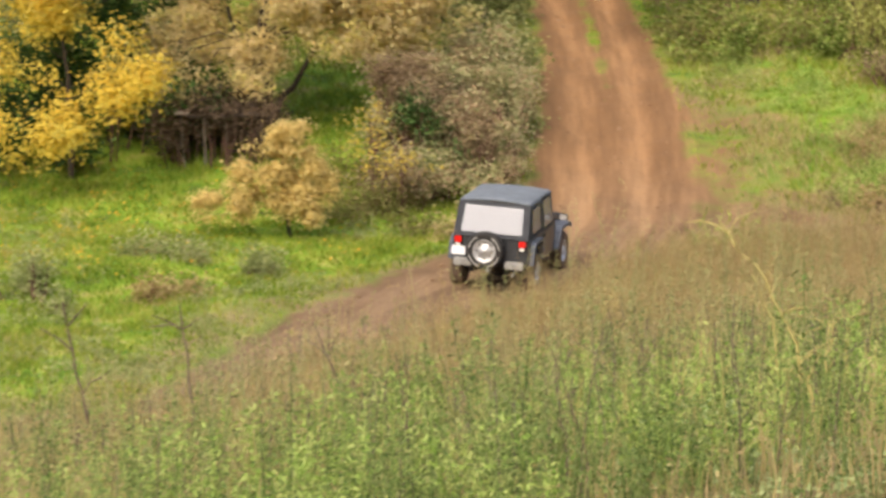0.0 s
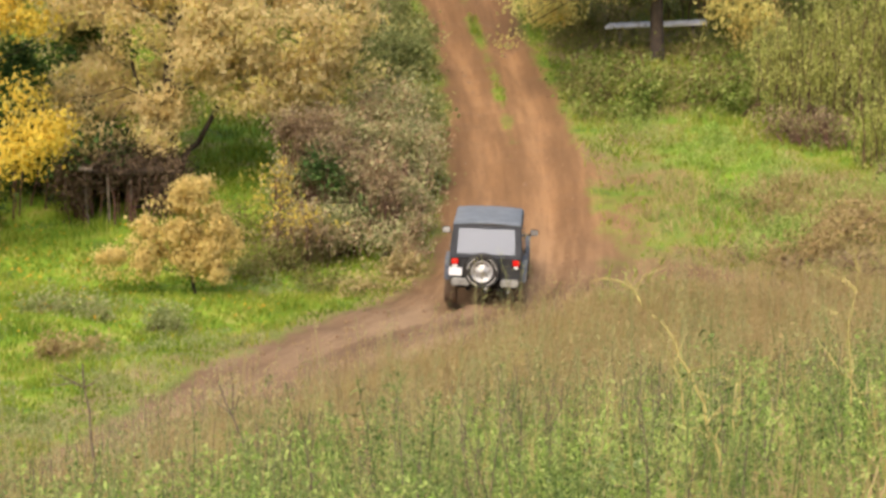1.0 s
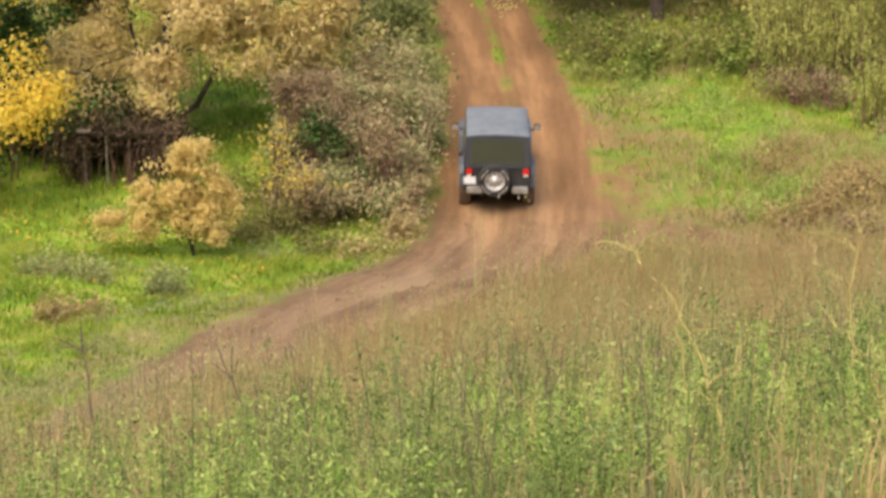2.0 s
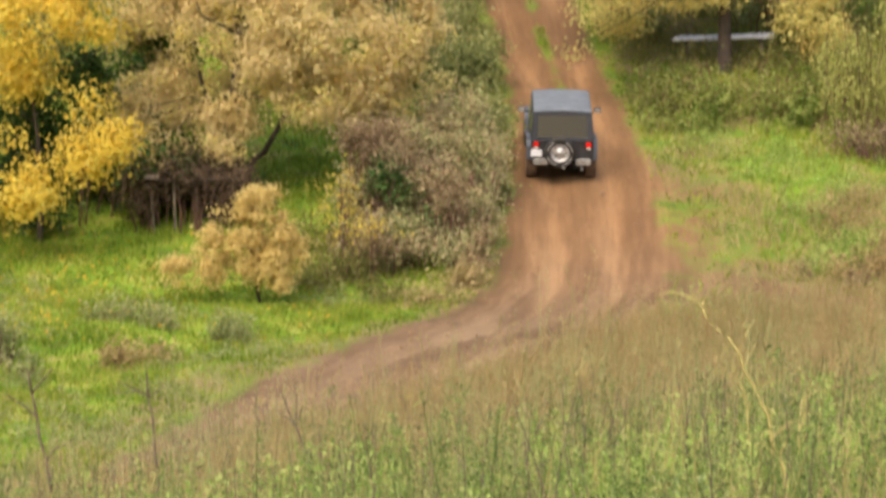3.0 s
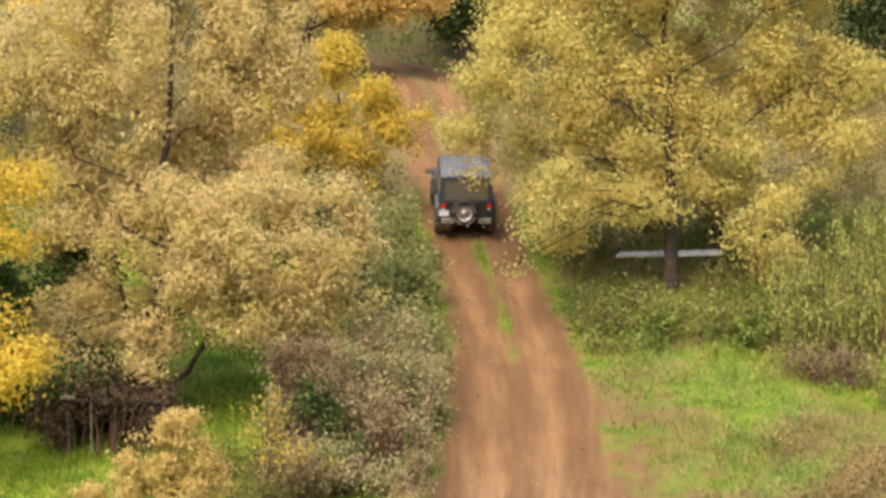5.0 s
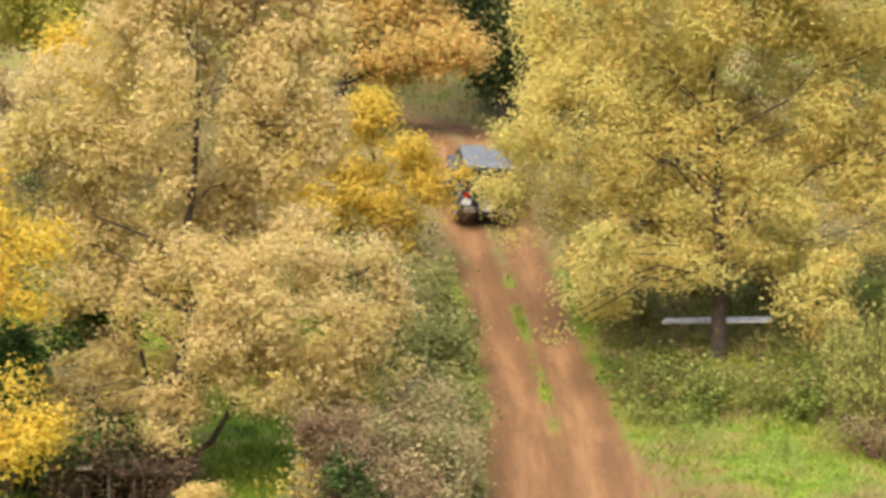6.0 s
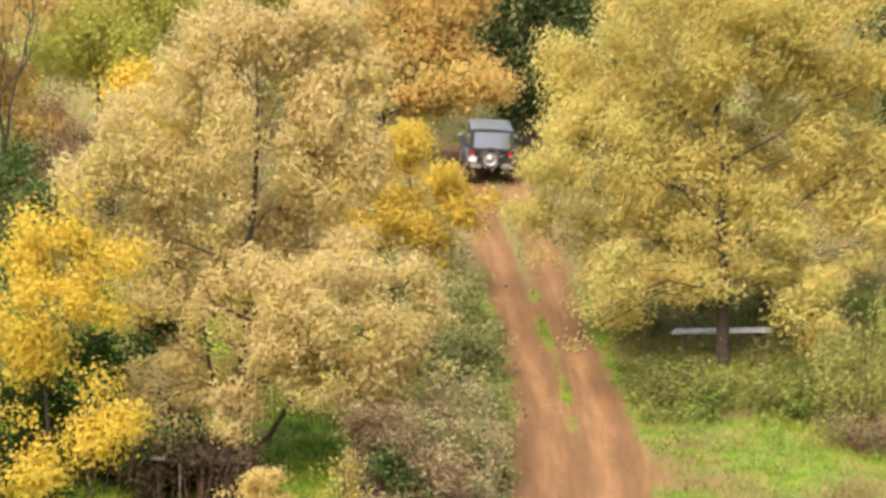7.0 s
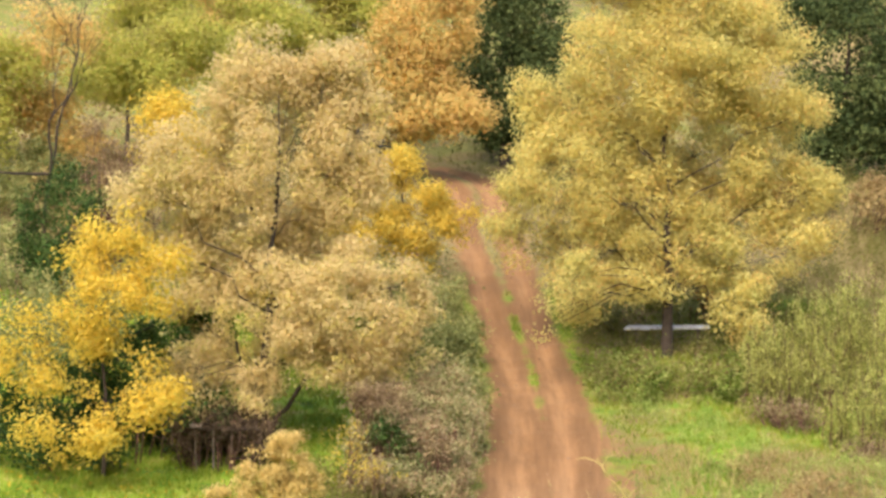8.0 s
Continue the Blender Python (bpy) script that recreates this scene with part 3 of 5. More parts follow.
tree("oak_tree", "large oak with dense tan and yellow autumn leaves", (-6.4, 65.2),
     at(66, [(-6.7, 11.5, 1.8, 1.6), (-4.9, 11.7, 1.1, 1.5), (-8.7, 9.6, 1.5, 1.5), (-6.4, 9.1, 2.5, 1.8), (-4.5, 9.6, 1.3, 1.6), (-7.4, 7.2, 2.3, 1.3),
             (-5.0, 7.2, 1.2, 0.9), (-7.1, 5.3, 1.7, 1.3), (-8.2, 4.1, 1.0, 0.9), (-10.0, 8.6, 0.9, 1.0), (-6.9, 13.0, 0.7, 0.8), (-5.6, 12.7, 0.5, 0.8), (-4.3, 12.6, 0.5, 0.7), (-7.9, 12.0, 0.6, 0.7), (-3.7, 11.2, 0.6, 0.8), (-9.6, 9.9, 0.6, 0.6), (-6.1, 6.2, 1.5, 0.9), (-8.9, 6.3, 1.1, 0.9), (-9.4, 7.4, 0.9, 0.8), (-8.7, 5.1, 0.9, 0.8), (-5.6, 8.2, 1.0, 0.8)])
     + at(64.6, [(-4.2, 5.3, 2.0, 1.7), (-2.8, 5.0, 1.2, 1.0), (-5.2, 5.4, 1.0, 1.1), (-3.8, 6.9, 1.2, 0.8), (-5.4, 6.6, 1.2, 0.8), (-2.2, 5.6, 0.7, 0.6), (-4.0, 4.3, 1.0, 0.7), (-3.0, 4.1, 0.9, 0.6), (-2.1, 4.4, 0.7, 0.5), (-5.1, 4.5, 0.7, 0.6), (-2.5, 6.4, 0.7, 0.6), (-7.4, 3.3, 1.1, 0.5), (-8.6, 3.5, 0.7, 0.6), (-6.4, 3.5, 0.6, 0.5)]) + at(63.6, [(-8.3, 2.9, 0.7, 0.4), (-6.7, 2.9, 0.6, 0.3), (-9.0, 3.7, 0.6, 0.5)]),
     M_TAN, 4900, 23, 0.13, 11, second=M_OLIVE, flat=1.5, freq=1.0, trunk=0.2, gap=-0.11, spread=0.19, boughs=[((-6.2, 65.4, 1.9), (-5.0, 64.9, 3.9), 0.09), ((-6.5, 65.3, 2.2), (-7.2, 64.8, 4.6), 0.08)])
tree("oak_tree", "broad oak with yellow-green autumn leaves beside the track", (5.79, 75.8),
     at(76.2, [(5.4, 16.2, 2.8, 1.5), (6.5, 14.8, 3.2, 1.7), (4.9, 13.3, 3.0, 2.0), (8.0, 13.6, 2.2, 2.0), (2.6, 11.9, 1.9, 1.5), (6.9, 10.8, 3.2, 1.9),
               (2.7, 9.5, 2.2, 1.2), (4.5, 9.0, 2.1, 1.4), (9.6, 9.4, 1.5, 1.1), (7.7, 8.6, 1.6, 1.0), (3.2, 7.1, 1.7, 1.0), (1.6, 8.1, 1.1, 0.6), (6.1, 7.4, 2.2, 0.9), (0.5, 8.0, 0.7, 0.4), (0.8, 9.3, 0.8, 0.5), (1.1, 7.2, 0.8, 0.5), (1.0, 10.6, 0.7, 0.5), (9.9, 12.0, 0.9, 0.8), (10.6, 9.8, 0.7, 0.5), (3.9, 11.2, 1.4, 0.9), (5.6, 9.9, 1.3, 0.8), (3.6, 8.2, 1.3, 0.8), (5.2, 8.1, 1.2, 0.7), (8.6, 10.2, 1.3, 0.9), (9.8, 7.5, 1.1, 0.7), (10.8, 8.1, 0.9, 0.5), (9.1, 6.7, 0.8, 0.6), (2.4, 10.7, 1.2, 0.8), (6.6, 12.6, 1.6, 1.0), (4.6, 6.9, 1.2, 0.6), (7.2, 6.7, 1.0, 0.6)])
     + at(74.6, [(8.1, 5.6, 0.8, 1.1), (4.3, 6.3, 2.0, 0.6), (2.7, 5.7, 0.7, 0.7)])
     + [(1.75, 72.4, 4.75, 0.22, 0.22), (2.2, 72.8, 5.2, 0.35, 0.3), (1.95, 70.6, 5.6, 0.4, 0.4), (2.3, 71.4, 6.1, 0.6, 0.5), (2.7, 72.4, 6.6, 0.8, 0.6)],
     M_OLIVE, 6400, 20, 0.138, 12, second=M_ORANGE, flat=1.15, freq=1.0, trunk=0.22, gap=-0.09, spread=0.23)
tree("maple_tree", "tree with bright yellow leaves over a dark ivy thicket", (-10.6, 62.6),
     at(62, [(-10.9, 7.6, 0.9, 0.5), (-9.8, 7.2, 0.9, 0.5), (-11.3, 6.7, 0.8, 0.5), (-9.4, 6.1, 0.9, 0.6), (-10.4, 5.9, 0.9, 0.6), (-12.2, 5.2, 1.0, 0.5), (-11.2, 4.6, 0.9, 0.6),
             (-12.9, 4.2, 0.9, 0.5), (-12.0, 3.4, 0.9, 0.5), (-13.3, 3.2, 0.8, 0.6), (-8.6, 5.5, 0.6, 0.4), (-10.5, 4.9, 0.9, 0.6), (-9.8, 4.4, 0.7, 0.5), (-9.7, 7.9, 0.6, 0.4), (-8.8, 6.8, 0.6, 0.5), (-13.2, 5.0, 0.7, 0.5)])
     + at(61, [(-9.0, 3.8, 0.6, 0.4), (-9.3, 2.9, 0.5, 0.5), (-10.2, 3.2, 0.6, 0.4), (-10.7, 2.3, 0.7, 0.5), (-12.4, 2.2, 0.8, 0.5), (-11.6, 1.7, 0.6, 0.4), (-8.5, 3.2, 0.4, 0.4)]),
     M_YELLOW, 900, 12, 0.15, 13, trunk=0.08, gap=0.09, spread=0.27, solid=False, flat=0.8, tuft=0.34, freq=1.5)
tree("golden_tree", "small tree with golden yellow leaves at the track's edge", (-2.9, 82.0),
     at(81, [(-2.8, 8.4, 1.6, 1.3), (-4.2, 7.9, 1.3, 1.3), (-1.8, 7.6, 1.0, 0.9), (-3.4, 9.8, 0.8, 0.8), (-5.1, 7.2, 0.9, 0.8), (-2.8, 6.6, 1.2, 0.9), (-1.4, 8.3, 0.7, 0.5)]),
     M_GOLD, 900, 16, 0.15, 14, trunk=0.12, gap=0.0, spread=0.2, solid=False, tuft=0.3, freq=1.4)
tree("small_oak", "small leaning oak with tan leaves on the meadow", (-5.16, 57.6),
     at(57.2, [(-5.1, 2.3, 0.55, 0.42), (-4.65, 1.95, 0.40, 0.5), (-4.5, 1.3, 0.30, 0.5), (-5.6, 1.9, 0.55, 0.42), (-6.1, 1.5, 0.55, 0.36), (-6.7, 1.1, 0.5, 0.26),
               (-5.3, 1.5, 0.6, 0.4), (-4.9, 1.15, 0.35, 0.35), (-4.6, 0.85, 0.3, 0.3), (-5.3, 0.95, 0.4, 0.3), (-6.3, 0.9, 0.4, 0.25), (-5.8, 1.05, 0.4, 0.3), (-7.0, 0.8, 0.25, 0.2)]),
     M_SMALL, 460, 16, 0.11, 15, trunk=0.05, spread=0.12, gap=0.02, solid=False, flat=1.2, tuft=0.27, freq=2.6)
tree("orange_tree", "tree with orange and olive leaves behind the crest", (-4.8, 93.2),
     at(94, [(-2.8, 15.1, 1.8, 1.9), (-4.1, 13.5, 2.0, 1.3), (-2.0, 12.6, 1.2, 0.9), (-3.2, 11.7, 1.5, 0.6), (-2.6, 17.2, 1.9, 1.3), (-4.6, 11.9, 1.2, 0.8)]) + at(92.4, [(-2.6, 11.9, 0.85, 0.5), (-1.4, 12.0, 0.9, 0.45), (-3.8, 12.0, 0.9, 0.5), (-0.6, 11.9, 0.5, 0.35), (-2.0, 11.4, 0.5, 0.25)]),
     M_ORANGE, 1500, 18, 0.19, 16, trunk=0.2, spread=0.3)
tree("oak_tree", "olive-leaved oak with dark limbs behind the crest", (-6.4, 99),
     at(99.5, [(-6.0, 15.2, 2.2, 1.6), (-7.8, 15.8, 1.8, 1.4), (-5.4, 17.5, 2.2, 1.4), (-5.6, 13.2, 1.3, 1.0)]),
     M_LIME, 800, 15, 0.22, 17, trunk=0.2, spread=0.3, gap=-0.05)
tree("evergreen_oak", "dark evergreen oak at the top of the track", (0.4, 98.5),
     at(98.5, [(0.1, 14.9, 1.7, 2.0), (0.0, 12.6, 1.4, 1.6), (0.7, 11.8, 1.1, 0.9), (1.4, 15.9, 1.5, 1.5), (0.6, 17.6, 1.6, 1.5), (-0.8, 13.4, 1.3, 0.8), (2.4, 13.2, 1.6, 1.9)]),
     M_DARK, 1200, 18, 0.2, 18, trunk=0.22, spread=0.28, gap=-0.3)
tree("evergreen_oak", "tall dark evergreen oak on the slope", (13.8, 97),
     at(97, [(14.1, 14.5, 2.3, 3.1), (14.7, 10.9, 2.0, 2.0), (12.8, 11.7, 1.3, 2.2), (16.5, 13, 2.3, 3.0), (13.4, 17.5, 2.4, 1.6), (11.2, 16.2, 1.6, 1.8)]),
     M_DARK, 1500, 16, 0.22, 19, trunk=0.26, spread=0.3, gap=-0.3)
for i, (foot, lobes, leaves, words) in enumerate((
        ((-16.6, 90), [(-17.2, 11.4, 1.4, 1.1), (-16.0, 10.2, 1.3, 1.0), (-16.9, 14.2, 1.9, 1.2), (-18.0, 12.6, 1.3, 1.4)], M_ORANGE, "slender tree with sparse yellow-brown leaves"),
        ((-12.9, 91), [(-13.2, 13.7, 2.3, 1.4), (-11.7, 14.2, 1.7, 1.0), (-14.6, 13.0, 1.2, 1.1)], M_LIME, "slender tree with sparse yellow-green leaves"),
        ((-9.6, 95), [(-9.8, 15.3, 2.1, 1.1), (-8.2, 14.4, 1.3, 1.2), (-10.6, 13.8, 1.3, 1.1)], M_LIME, "thin olive-leaved tree on the far slope"),
        ((-11.6, 84), [(-11.6, 10.8, 1.1, 1.4), (-11.2, 9.2, 1.0, 1.0)], M_YELLOW, "slim tree with lemon-yellow leaves"),
        ((-14.6, 96), [(-14.8, 14.8, 1.5, 1.4), (-13.6, 16.0, 1.5, 1.1), (-15.8, 13.2, 1.2, 1.2)], M_LIME, "thin tree with yellow-green leaves on the hillside"),
        ((-19.0, 88), [(-19.2, 11.0, 1.4, 1.6), (-18.4, 13.0, 1.3, 1.2), (-20, 8.8, 1.2, 1.2)], M_LIME, "tree with dull yellow leaves on the hillside"),
        ((-11.0, 99), [(-11.0, 16.4, 1.7, 1.0), (-12.2, 14.6, 1.3, 1.1)], M_ORANGE, "thin brownish tree on the hillside"))):
    tree("slender_tree", words, foot, at(foot[1], lobes), leaves, 600, 14, 0.19, 30 + i, trunk=0.11, spread=0.36, gap=-0.02)
FAR = np.random.default_rng(5)
for i in range(16):
    x, y = -34 + 5.0 * i + FAR.uniform(-1.5, 1.5), FAR.uniform(118, 150)
    if -22 < x < -10:
        continue
    z = gz1(x, y)
    h = FAR.uniform(6, 9)
    tree("hill_tree", "rounded autumn tree high on the far hillside", (x, y),
         [(x, y, z + h * 0.66, h * 0.36, h * 0.3), (x + h * 0.2, y - 0.6, z + h * 0.5, h * 0.26, h * 0.22), (x - h * 0.2, y, z + h * 0.48, h * 0.25, h * 0.24)],
         (M_LIME, M_ORANGE, M_DARK, M_LIME)[i % 4], 420, 13, 0.36, 60 + i, trunk=0.18, spread=0.42)


def bare_tree(foot, height, seed):
    """A leafless tree: forking limbs only."""
    rng = np.random.default_rng(seed)
    base = np.array([*foot, gz1(*foot) - 0.1])
    root = empty("bare_tree", Matrix.Translation(base), "leafless dark-limbed tree on the far slope", "tree")
    wood = Tubes(5)

    def fork(a, way, length, r, left):
        b = a + way * length
        wood.add(bent(a, b, rng, 0.0, 3, 0.1), [r, r * 0.9, r * 0.8, r * 0.65])
        if left:
            for _ in range(int(rng.integers(2, 4))):
                turn = way + rng.normal(0, 0.42, 3) + (0, 0, 0.12)
                fork(b, turn / np.linalg.norm(turn), length * rng.uniform(0.6, 0.85), r * 0.6, left - 1)

    fork(np.zeros(3), np.array([0.1, 0.0, 1.0]), height * 0.32, 0.10, 5)
    child("trunk", wood.mesh("trunk"), M_BARK, root)


bare_tree((-16.0, 84.0), 9.5, 91)
bare_tree((-10.2, 97.0), 8.0, 92)


# ---- shrubs ----
def shrub(name, label, lobes, leaves, clumps, per, size, seed, stems=14, spread=0.16, gap=-0.2, hang=0.2, narrow=0.62, stem_mat=None, drape=1.0):
    """Many stems from one stool, with leaves in clumps; it stands on the ground under its lobes."""
    rng = np.random.default_rng(seed)
    fx, fy = float(np.mean([l[0] for l in lobes])), float(np.mean([l[1] for l in lobes]))
    base = np.array([fx, fy, gz1(fx, fy) - 0.05])
    root = empty(name, Matrix.Translation(base), label, "shrub")
    tips = clump_points(lumpy(lobes, rng, 14, 0.36, 1.1), clumps, rng, gap=gap, freq=1.3, core=0.2)
    tips = tips[mud_at(tips[:, 0], tips[:, 1]) < 0.25]
    floor = ground_z(tips[:, 0], tips[:, 1]) + 0.06
    tips[:, 2] = np.maximum(tips[:, 2], floor)
    wood = Tubes(5)
    for k in rng.choice(len(tips), stems):
        p = tips[k]
        foot = np.array([fx + (p[0] - fx) * 0.75, fy + (p[1] - fy) * 0.75, 0.0])
        foot[2] = gz1(foot[0], foot[1]) - 0.05
        wood.add(bent(foot - base, p - base, rng, 0.12, 4), [0.022, 0.018, 0.014, 0.010, 0.005])
    child("stem_tangle", wood.mesh("stem_tangle"), stem_mat or M_TWIG, root, kind="stuff")
    c = np.repeat(tips, per, axis=0) + rng.normal(size=(len(tips) * per, 3)) * np.array([spread, spread, spread * drape])
    c[:, 2] = np.maximum(c[:, 2], ground_z(c[:, 0], c[:, 1]) + 0.03)
    child("foliage", quad_mesh("foliage", leaf_quads(c - base, size, size * narrow, rng, 0.4, hang)), leaves, root, kind="stuff")
    return root


def mounds(*rows):
    """Lobes of a shrub from (x, y, height over the ground, rx, rz)."""
    return [(x, y, gz1(x, y) + h, rx, rz) for x, y, h, rx, rz in rows]


shrub("bramble", "tangled grey-green and reddish bramble thicket beside the track",
      [(-3.0, 62.6, 2.2, 0.9, 0.6), (-2.2, 62.2, 2.3, 0.8, 0.7), (-1.4, 61.8, 2.0, 0.9, 0.8), (-0.7, 61.6, 1.6, 0.8, 0.7), (-1.5, 63.4, 2.8, 0.9, 0.6), (-0.5, 63.6, 2.6, 0.8, 0.6),
       (-0.1, 61.0, 1.1, 0.6, 0.4), (-1.8, 60.7, 1.1, 0.9, 0.4), (0.1, 62.6, 1.8, 0.7, 0.6), (-2.8, 61.2, 1.4, 0.8, 0.5), (-0.9, 60.6, 1.0, 0.7, 0.35), (0.0, 64.6, 2.5, 0.7, 0.6), (-1.2, 65.0, 3.2, 1.0, 0.7), (-2.4, 64.6, 3.2, 0.9, 0.6)], M_BRAMBLE, 2100, 20, 0.085, 101, 200, gap=-0.02, spread=0.17)
shrub("ivy_clump", "dark green ivy clump among the brambles", [(-2.75, 61.6, 2.6, 0.4, 0.45), (-2.4, 61.5, 2.2, 0.35, 0.35), (-1.7, 61.2, 1.7, 0.3, 0.3), (-0.2, 61.0, 1.9, 0.25, 0.3)], M_IVY, 150, 14, 0.09, 141, 8, gap=-0.3)
shrub("bramble", "reddish-brown bramble patch in the thicket", [(-2.1, 61.6, 2.7, 0.6, 0.35), (-1.1, 61.1, 2.1, 0.5, 0.3), (-0.4, 60.7, 1.4, 0.4, 0.3), (-3.5, 62.3, 3.3, 0.6, 0.4), (-2.8, 62.2, 3.2, 0.6, 0.4)], M_CANE, 460, 15, 0.085, 132, 90)
shrub("bramble", "purple-brown leafless bramble canes",
      [(-3.4, 60.6, 1.3, 0.9, 0.45), (-2.6, 60.3, 1.2, 0.8, 0.4), (-2.6, 64.3, 3.1, 1.0, 0.45)], M_CANE, 330, 12, 0.08, 102, 70)
shrub("sapling", "yellow-leaved sapling beside the brambles", [(-2.9, 60.0, 1.65, 0.45, 0.25), (-3.1, 60.2, 1.4, 0.4, 0.25)], M_GOLD, 30, 8, 0.09, 103, 8, gap=-0.5)
shrub("sapling", "olive-yellow sapling among dry grass", [(-4.0, 61.0, 1.9, 0.5, 0.6), (-3.7, 61.4, 2.3, 0.4, 0.4)], M_GOLD, 42, 8, 0.09, 104, 10, gap=0.05, spread=0.2)
shrub("hedge", "grey-green hedge climbing along the track's edge",
      mounds((-0.6, 64.8, 0.5, 0.8, 0.7), (-1.2, 66.8, 0.9, 1.0, 1.0), (-0.8, 69, 0.7, 0.8, 0.8), (-1.3, 71.5, 0.9, 1.0, 1.0), (-1.2, 74, 0.8, 0.9, 0.9),
             (-1.6, 76.5, 0.9, 1.0, 0.9), (-1.9, 79, 0.8, 0.9, 0.8), (-2.4, 74.5, 1.0, 1.0, 1.0), (-3.4, 78, 1.1, 1.3, 1.0)), M_HEDGE, 1700, 16, 0.13, 105, 70, gap=-0.2, spread=0.2)
shrub("hedge", "dark thicket under the golden tree", mounds((-2.6, 80.6, 0.7, 1.2, 0.8), (-3.8, 81, 0.8, 1.2, 0.9), (-1.9, 82.5, 0.6, 0.8, 0.7)), M_BRAMBLE, 420, 14, 0.12, 106, 24)
shrub("ivy_thicket", "dark green ivy and undergrowth below the large oak",
      [(-9.7, 63.4, 4.3, 0.8, 1.0), (-8.4, 64.2, 2.7, 1.1, 0.8), (-11.2, 63.6, 3.7, 0.9, 0.9), (-9.2, 64.6, 3.4, 1.0, 1.2), (-10.4, 64.4, 2.6, 1.4, 1.0), (-8.6, 67.2, 4.2, 1.2, 1.4), (-9.2, 65.2, 2.2, 1.3, 0.9), (-7.6, 65.3, 2.1, 1.1, 0.8), (-11.8, 64.8, 2.3, 1.4, 1.0), (-13.2, 64.4, 2.4, 1.3, 1.1), (-11.0, 62.9, 1.6, 0.9, 0.6), (-12.6, 62.6, 1.7, 1.0, 0.7)], M_IVY, 1700, 17, 0.14, 107, 30, gap=-0.35)
# fills the shelter's hollow with darkened brush in place of deep shade
shrub("brush_heap", "brown brushwood, darkened for the shade there, heaped under and over the shelter", [(-7.6, 64.4, 1.9, 0.6, 0.4), (-6.9, 64.4, 1.8, 0.7, 0.4), (-7.3, 63.9, 2.5, 0.9, 0.25), (-6.3, 64.0, 2.4, 0.5, 0.3), (-8.5, 63.4, 2.1, 0.4, 0.5)], M_BRUSH, 260, 13, 0.10, 131, 8, gap=-0.4)
def spire_shrub(name, label, feet, tall, count, leaves, seed):
    """A stand of upright rods, each hung with narrow drooping leaves in strands."""
    rng = np.random.default_rng(seed)
    cx, cy = np.mean([f[0] for f in feet]), np.mean([f[1] for f in feet])
    base = np.array([cx, cy, gz1(cx, cy) - 0.05])
    root = empty(name, Matrix.Translation(base), label, "shrub")
    wood, centres = Tubes(4), []
    for _ in range(count):
        fx, fy, r, part_tall = feet[rng.integers(len(feet))]
        x, y = fx + rng.normal(0, r * 0.5), fy + rng.normal(0, r * 0.5)
        h = tall * part_tall * rng.uniform(0.55, 1.1)
        foot = np.array([x, y, gz1(x, y) - 0.03])
        top = foot + (rng.normal(0, 0.1 * h), rng.normal(0, 0.1 * h), h)
        line = bent(foot - base, top - base, rng, 0.0, 4, 0.06)
        wood.add(line, [0.018, 0.015, 0.012, 0.009, 0.005])
        for _ in range(int(5 * h)):
            k = rng.uniform(0.18, 1.0)
            at_k = foot + (top - foot) * k + rng.normal(size=3) * (0.13, 0.13, 0.05)
            n = int(rng.integers(7, 12))
            drop = np.linspace(0, rng.uniform(0.25, 0.55), n)
            centres.append(at_k + np.column_stack([rng.normal(0, 0.06, n), rng.normal(0, 0.06, n), -drop]))
    child("rod_tangle", wood.mesh("rod_tangle"), M_TWIG, root, kind="stuff")
    c = np.concatenate(centres)
    c[:, 2] = np.maximum(c[:, 2], ground_z(c[:, 0], c[:, 1]) + 0.05)
    child("foliage", quad_mesh("foliage", leaf_quads(c - base, 0.13, 0.05, rng, 0.3, 1.6)), leaves, root, kind="stuff")


spire_shrub("willow_shrub", "tall yellow-green willow shrub with drooping strands at the meadow's edge",
            [(8.9, 70.2, 0.8, 0.75), (9.8, 70.8, 0.9, 1.0), (10.8, 71.3, 0.9, 1.1), (11.9, 71.0, 1.0, 1.1), (12.9, 71.6, 1.0, 1.0), (8.6, 71.6, 0.6, 0.6)], 3.7, 135, M_WILLOW, 108)
spire_shrub("willow_shrub", "low yellow-green willow shrub", [(10.4, 66.8, 0.6, 0.9), (11.2, 66.2, 0.6, 1.0), (12.1, 66.4, 0.7, 1.0)], 2.5, 55, M_WILLOW, 109)
shrub("bramble", "dark reddish stems at the willow's foot", mounds((8.6, 69.0, 0.4, 0.7, 0.45), (9.5, 68.7, 0.35, 0.6, 0.4), (11.0, 65.2, 0.35, 0.7, 0.4)), M_CANE, 260, 12, 0.09, 135, 70)
shrub("herb_patch", "leafy green undergrowth below the oak",
      mounds((3.1, 71.4, 0.25, 0.9, 0.4), (4.4, 70.8, 0.3, 1.0, 0.5), (5.7, 71.2, 0.3, 1.0, 0.5), (7.0, 71.0, 0.35, 1.0, 0.5), (8.0, 70.6, 0.3, 0.8, 0.45), (3.4, 73.5, 0.3, 0.9, 0.5), (5.0, 73.8, 0.25, 1.0, 0.4), (7.3, 73.4, 0.3, 1.1, 0.5)), M_UNDER, 330, 13, 0.14, 110, 40, gap=0.15, spread=0.2)
shrub("herb_patch", "brownish weeds mixed into the green undergrowth", mounds((3.8, 72.2, 0.3, 1.2, 0.5), (6.2, 72.0, 0.3, 1.4, 0.5), (7.8, 72.3, 0.35, 1.0, 0.5), (5.2, 75.0, 0.3, 1.3, 0.4), (7.6, 75.6, 0.3, 1.0, 0.4)), M_SLOPE, 240, 13, 0.11, 136, 40, gap=0.05, spread=0.2)
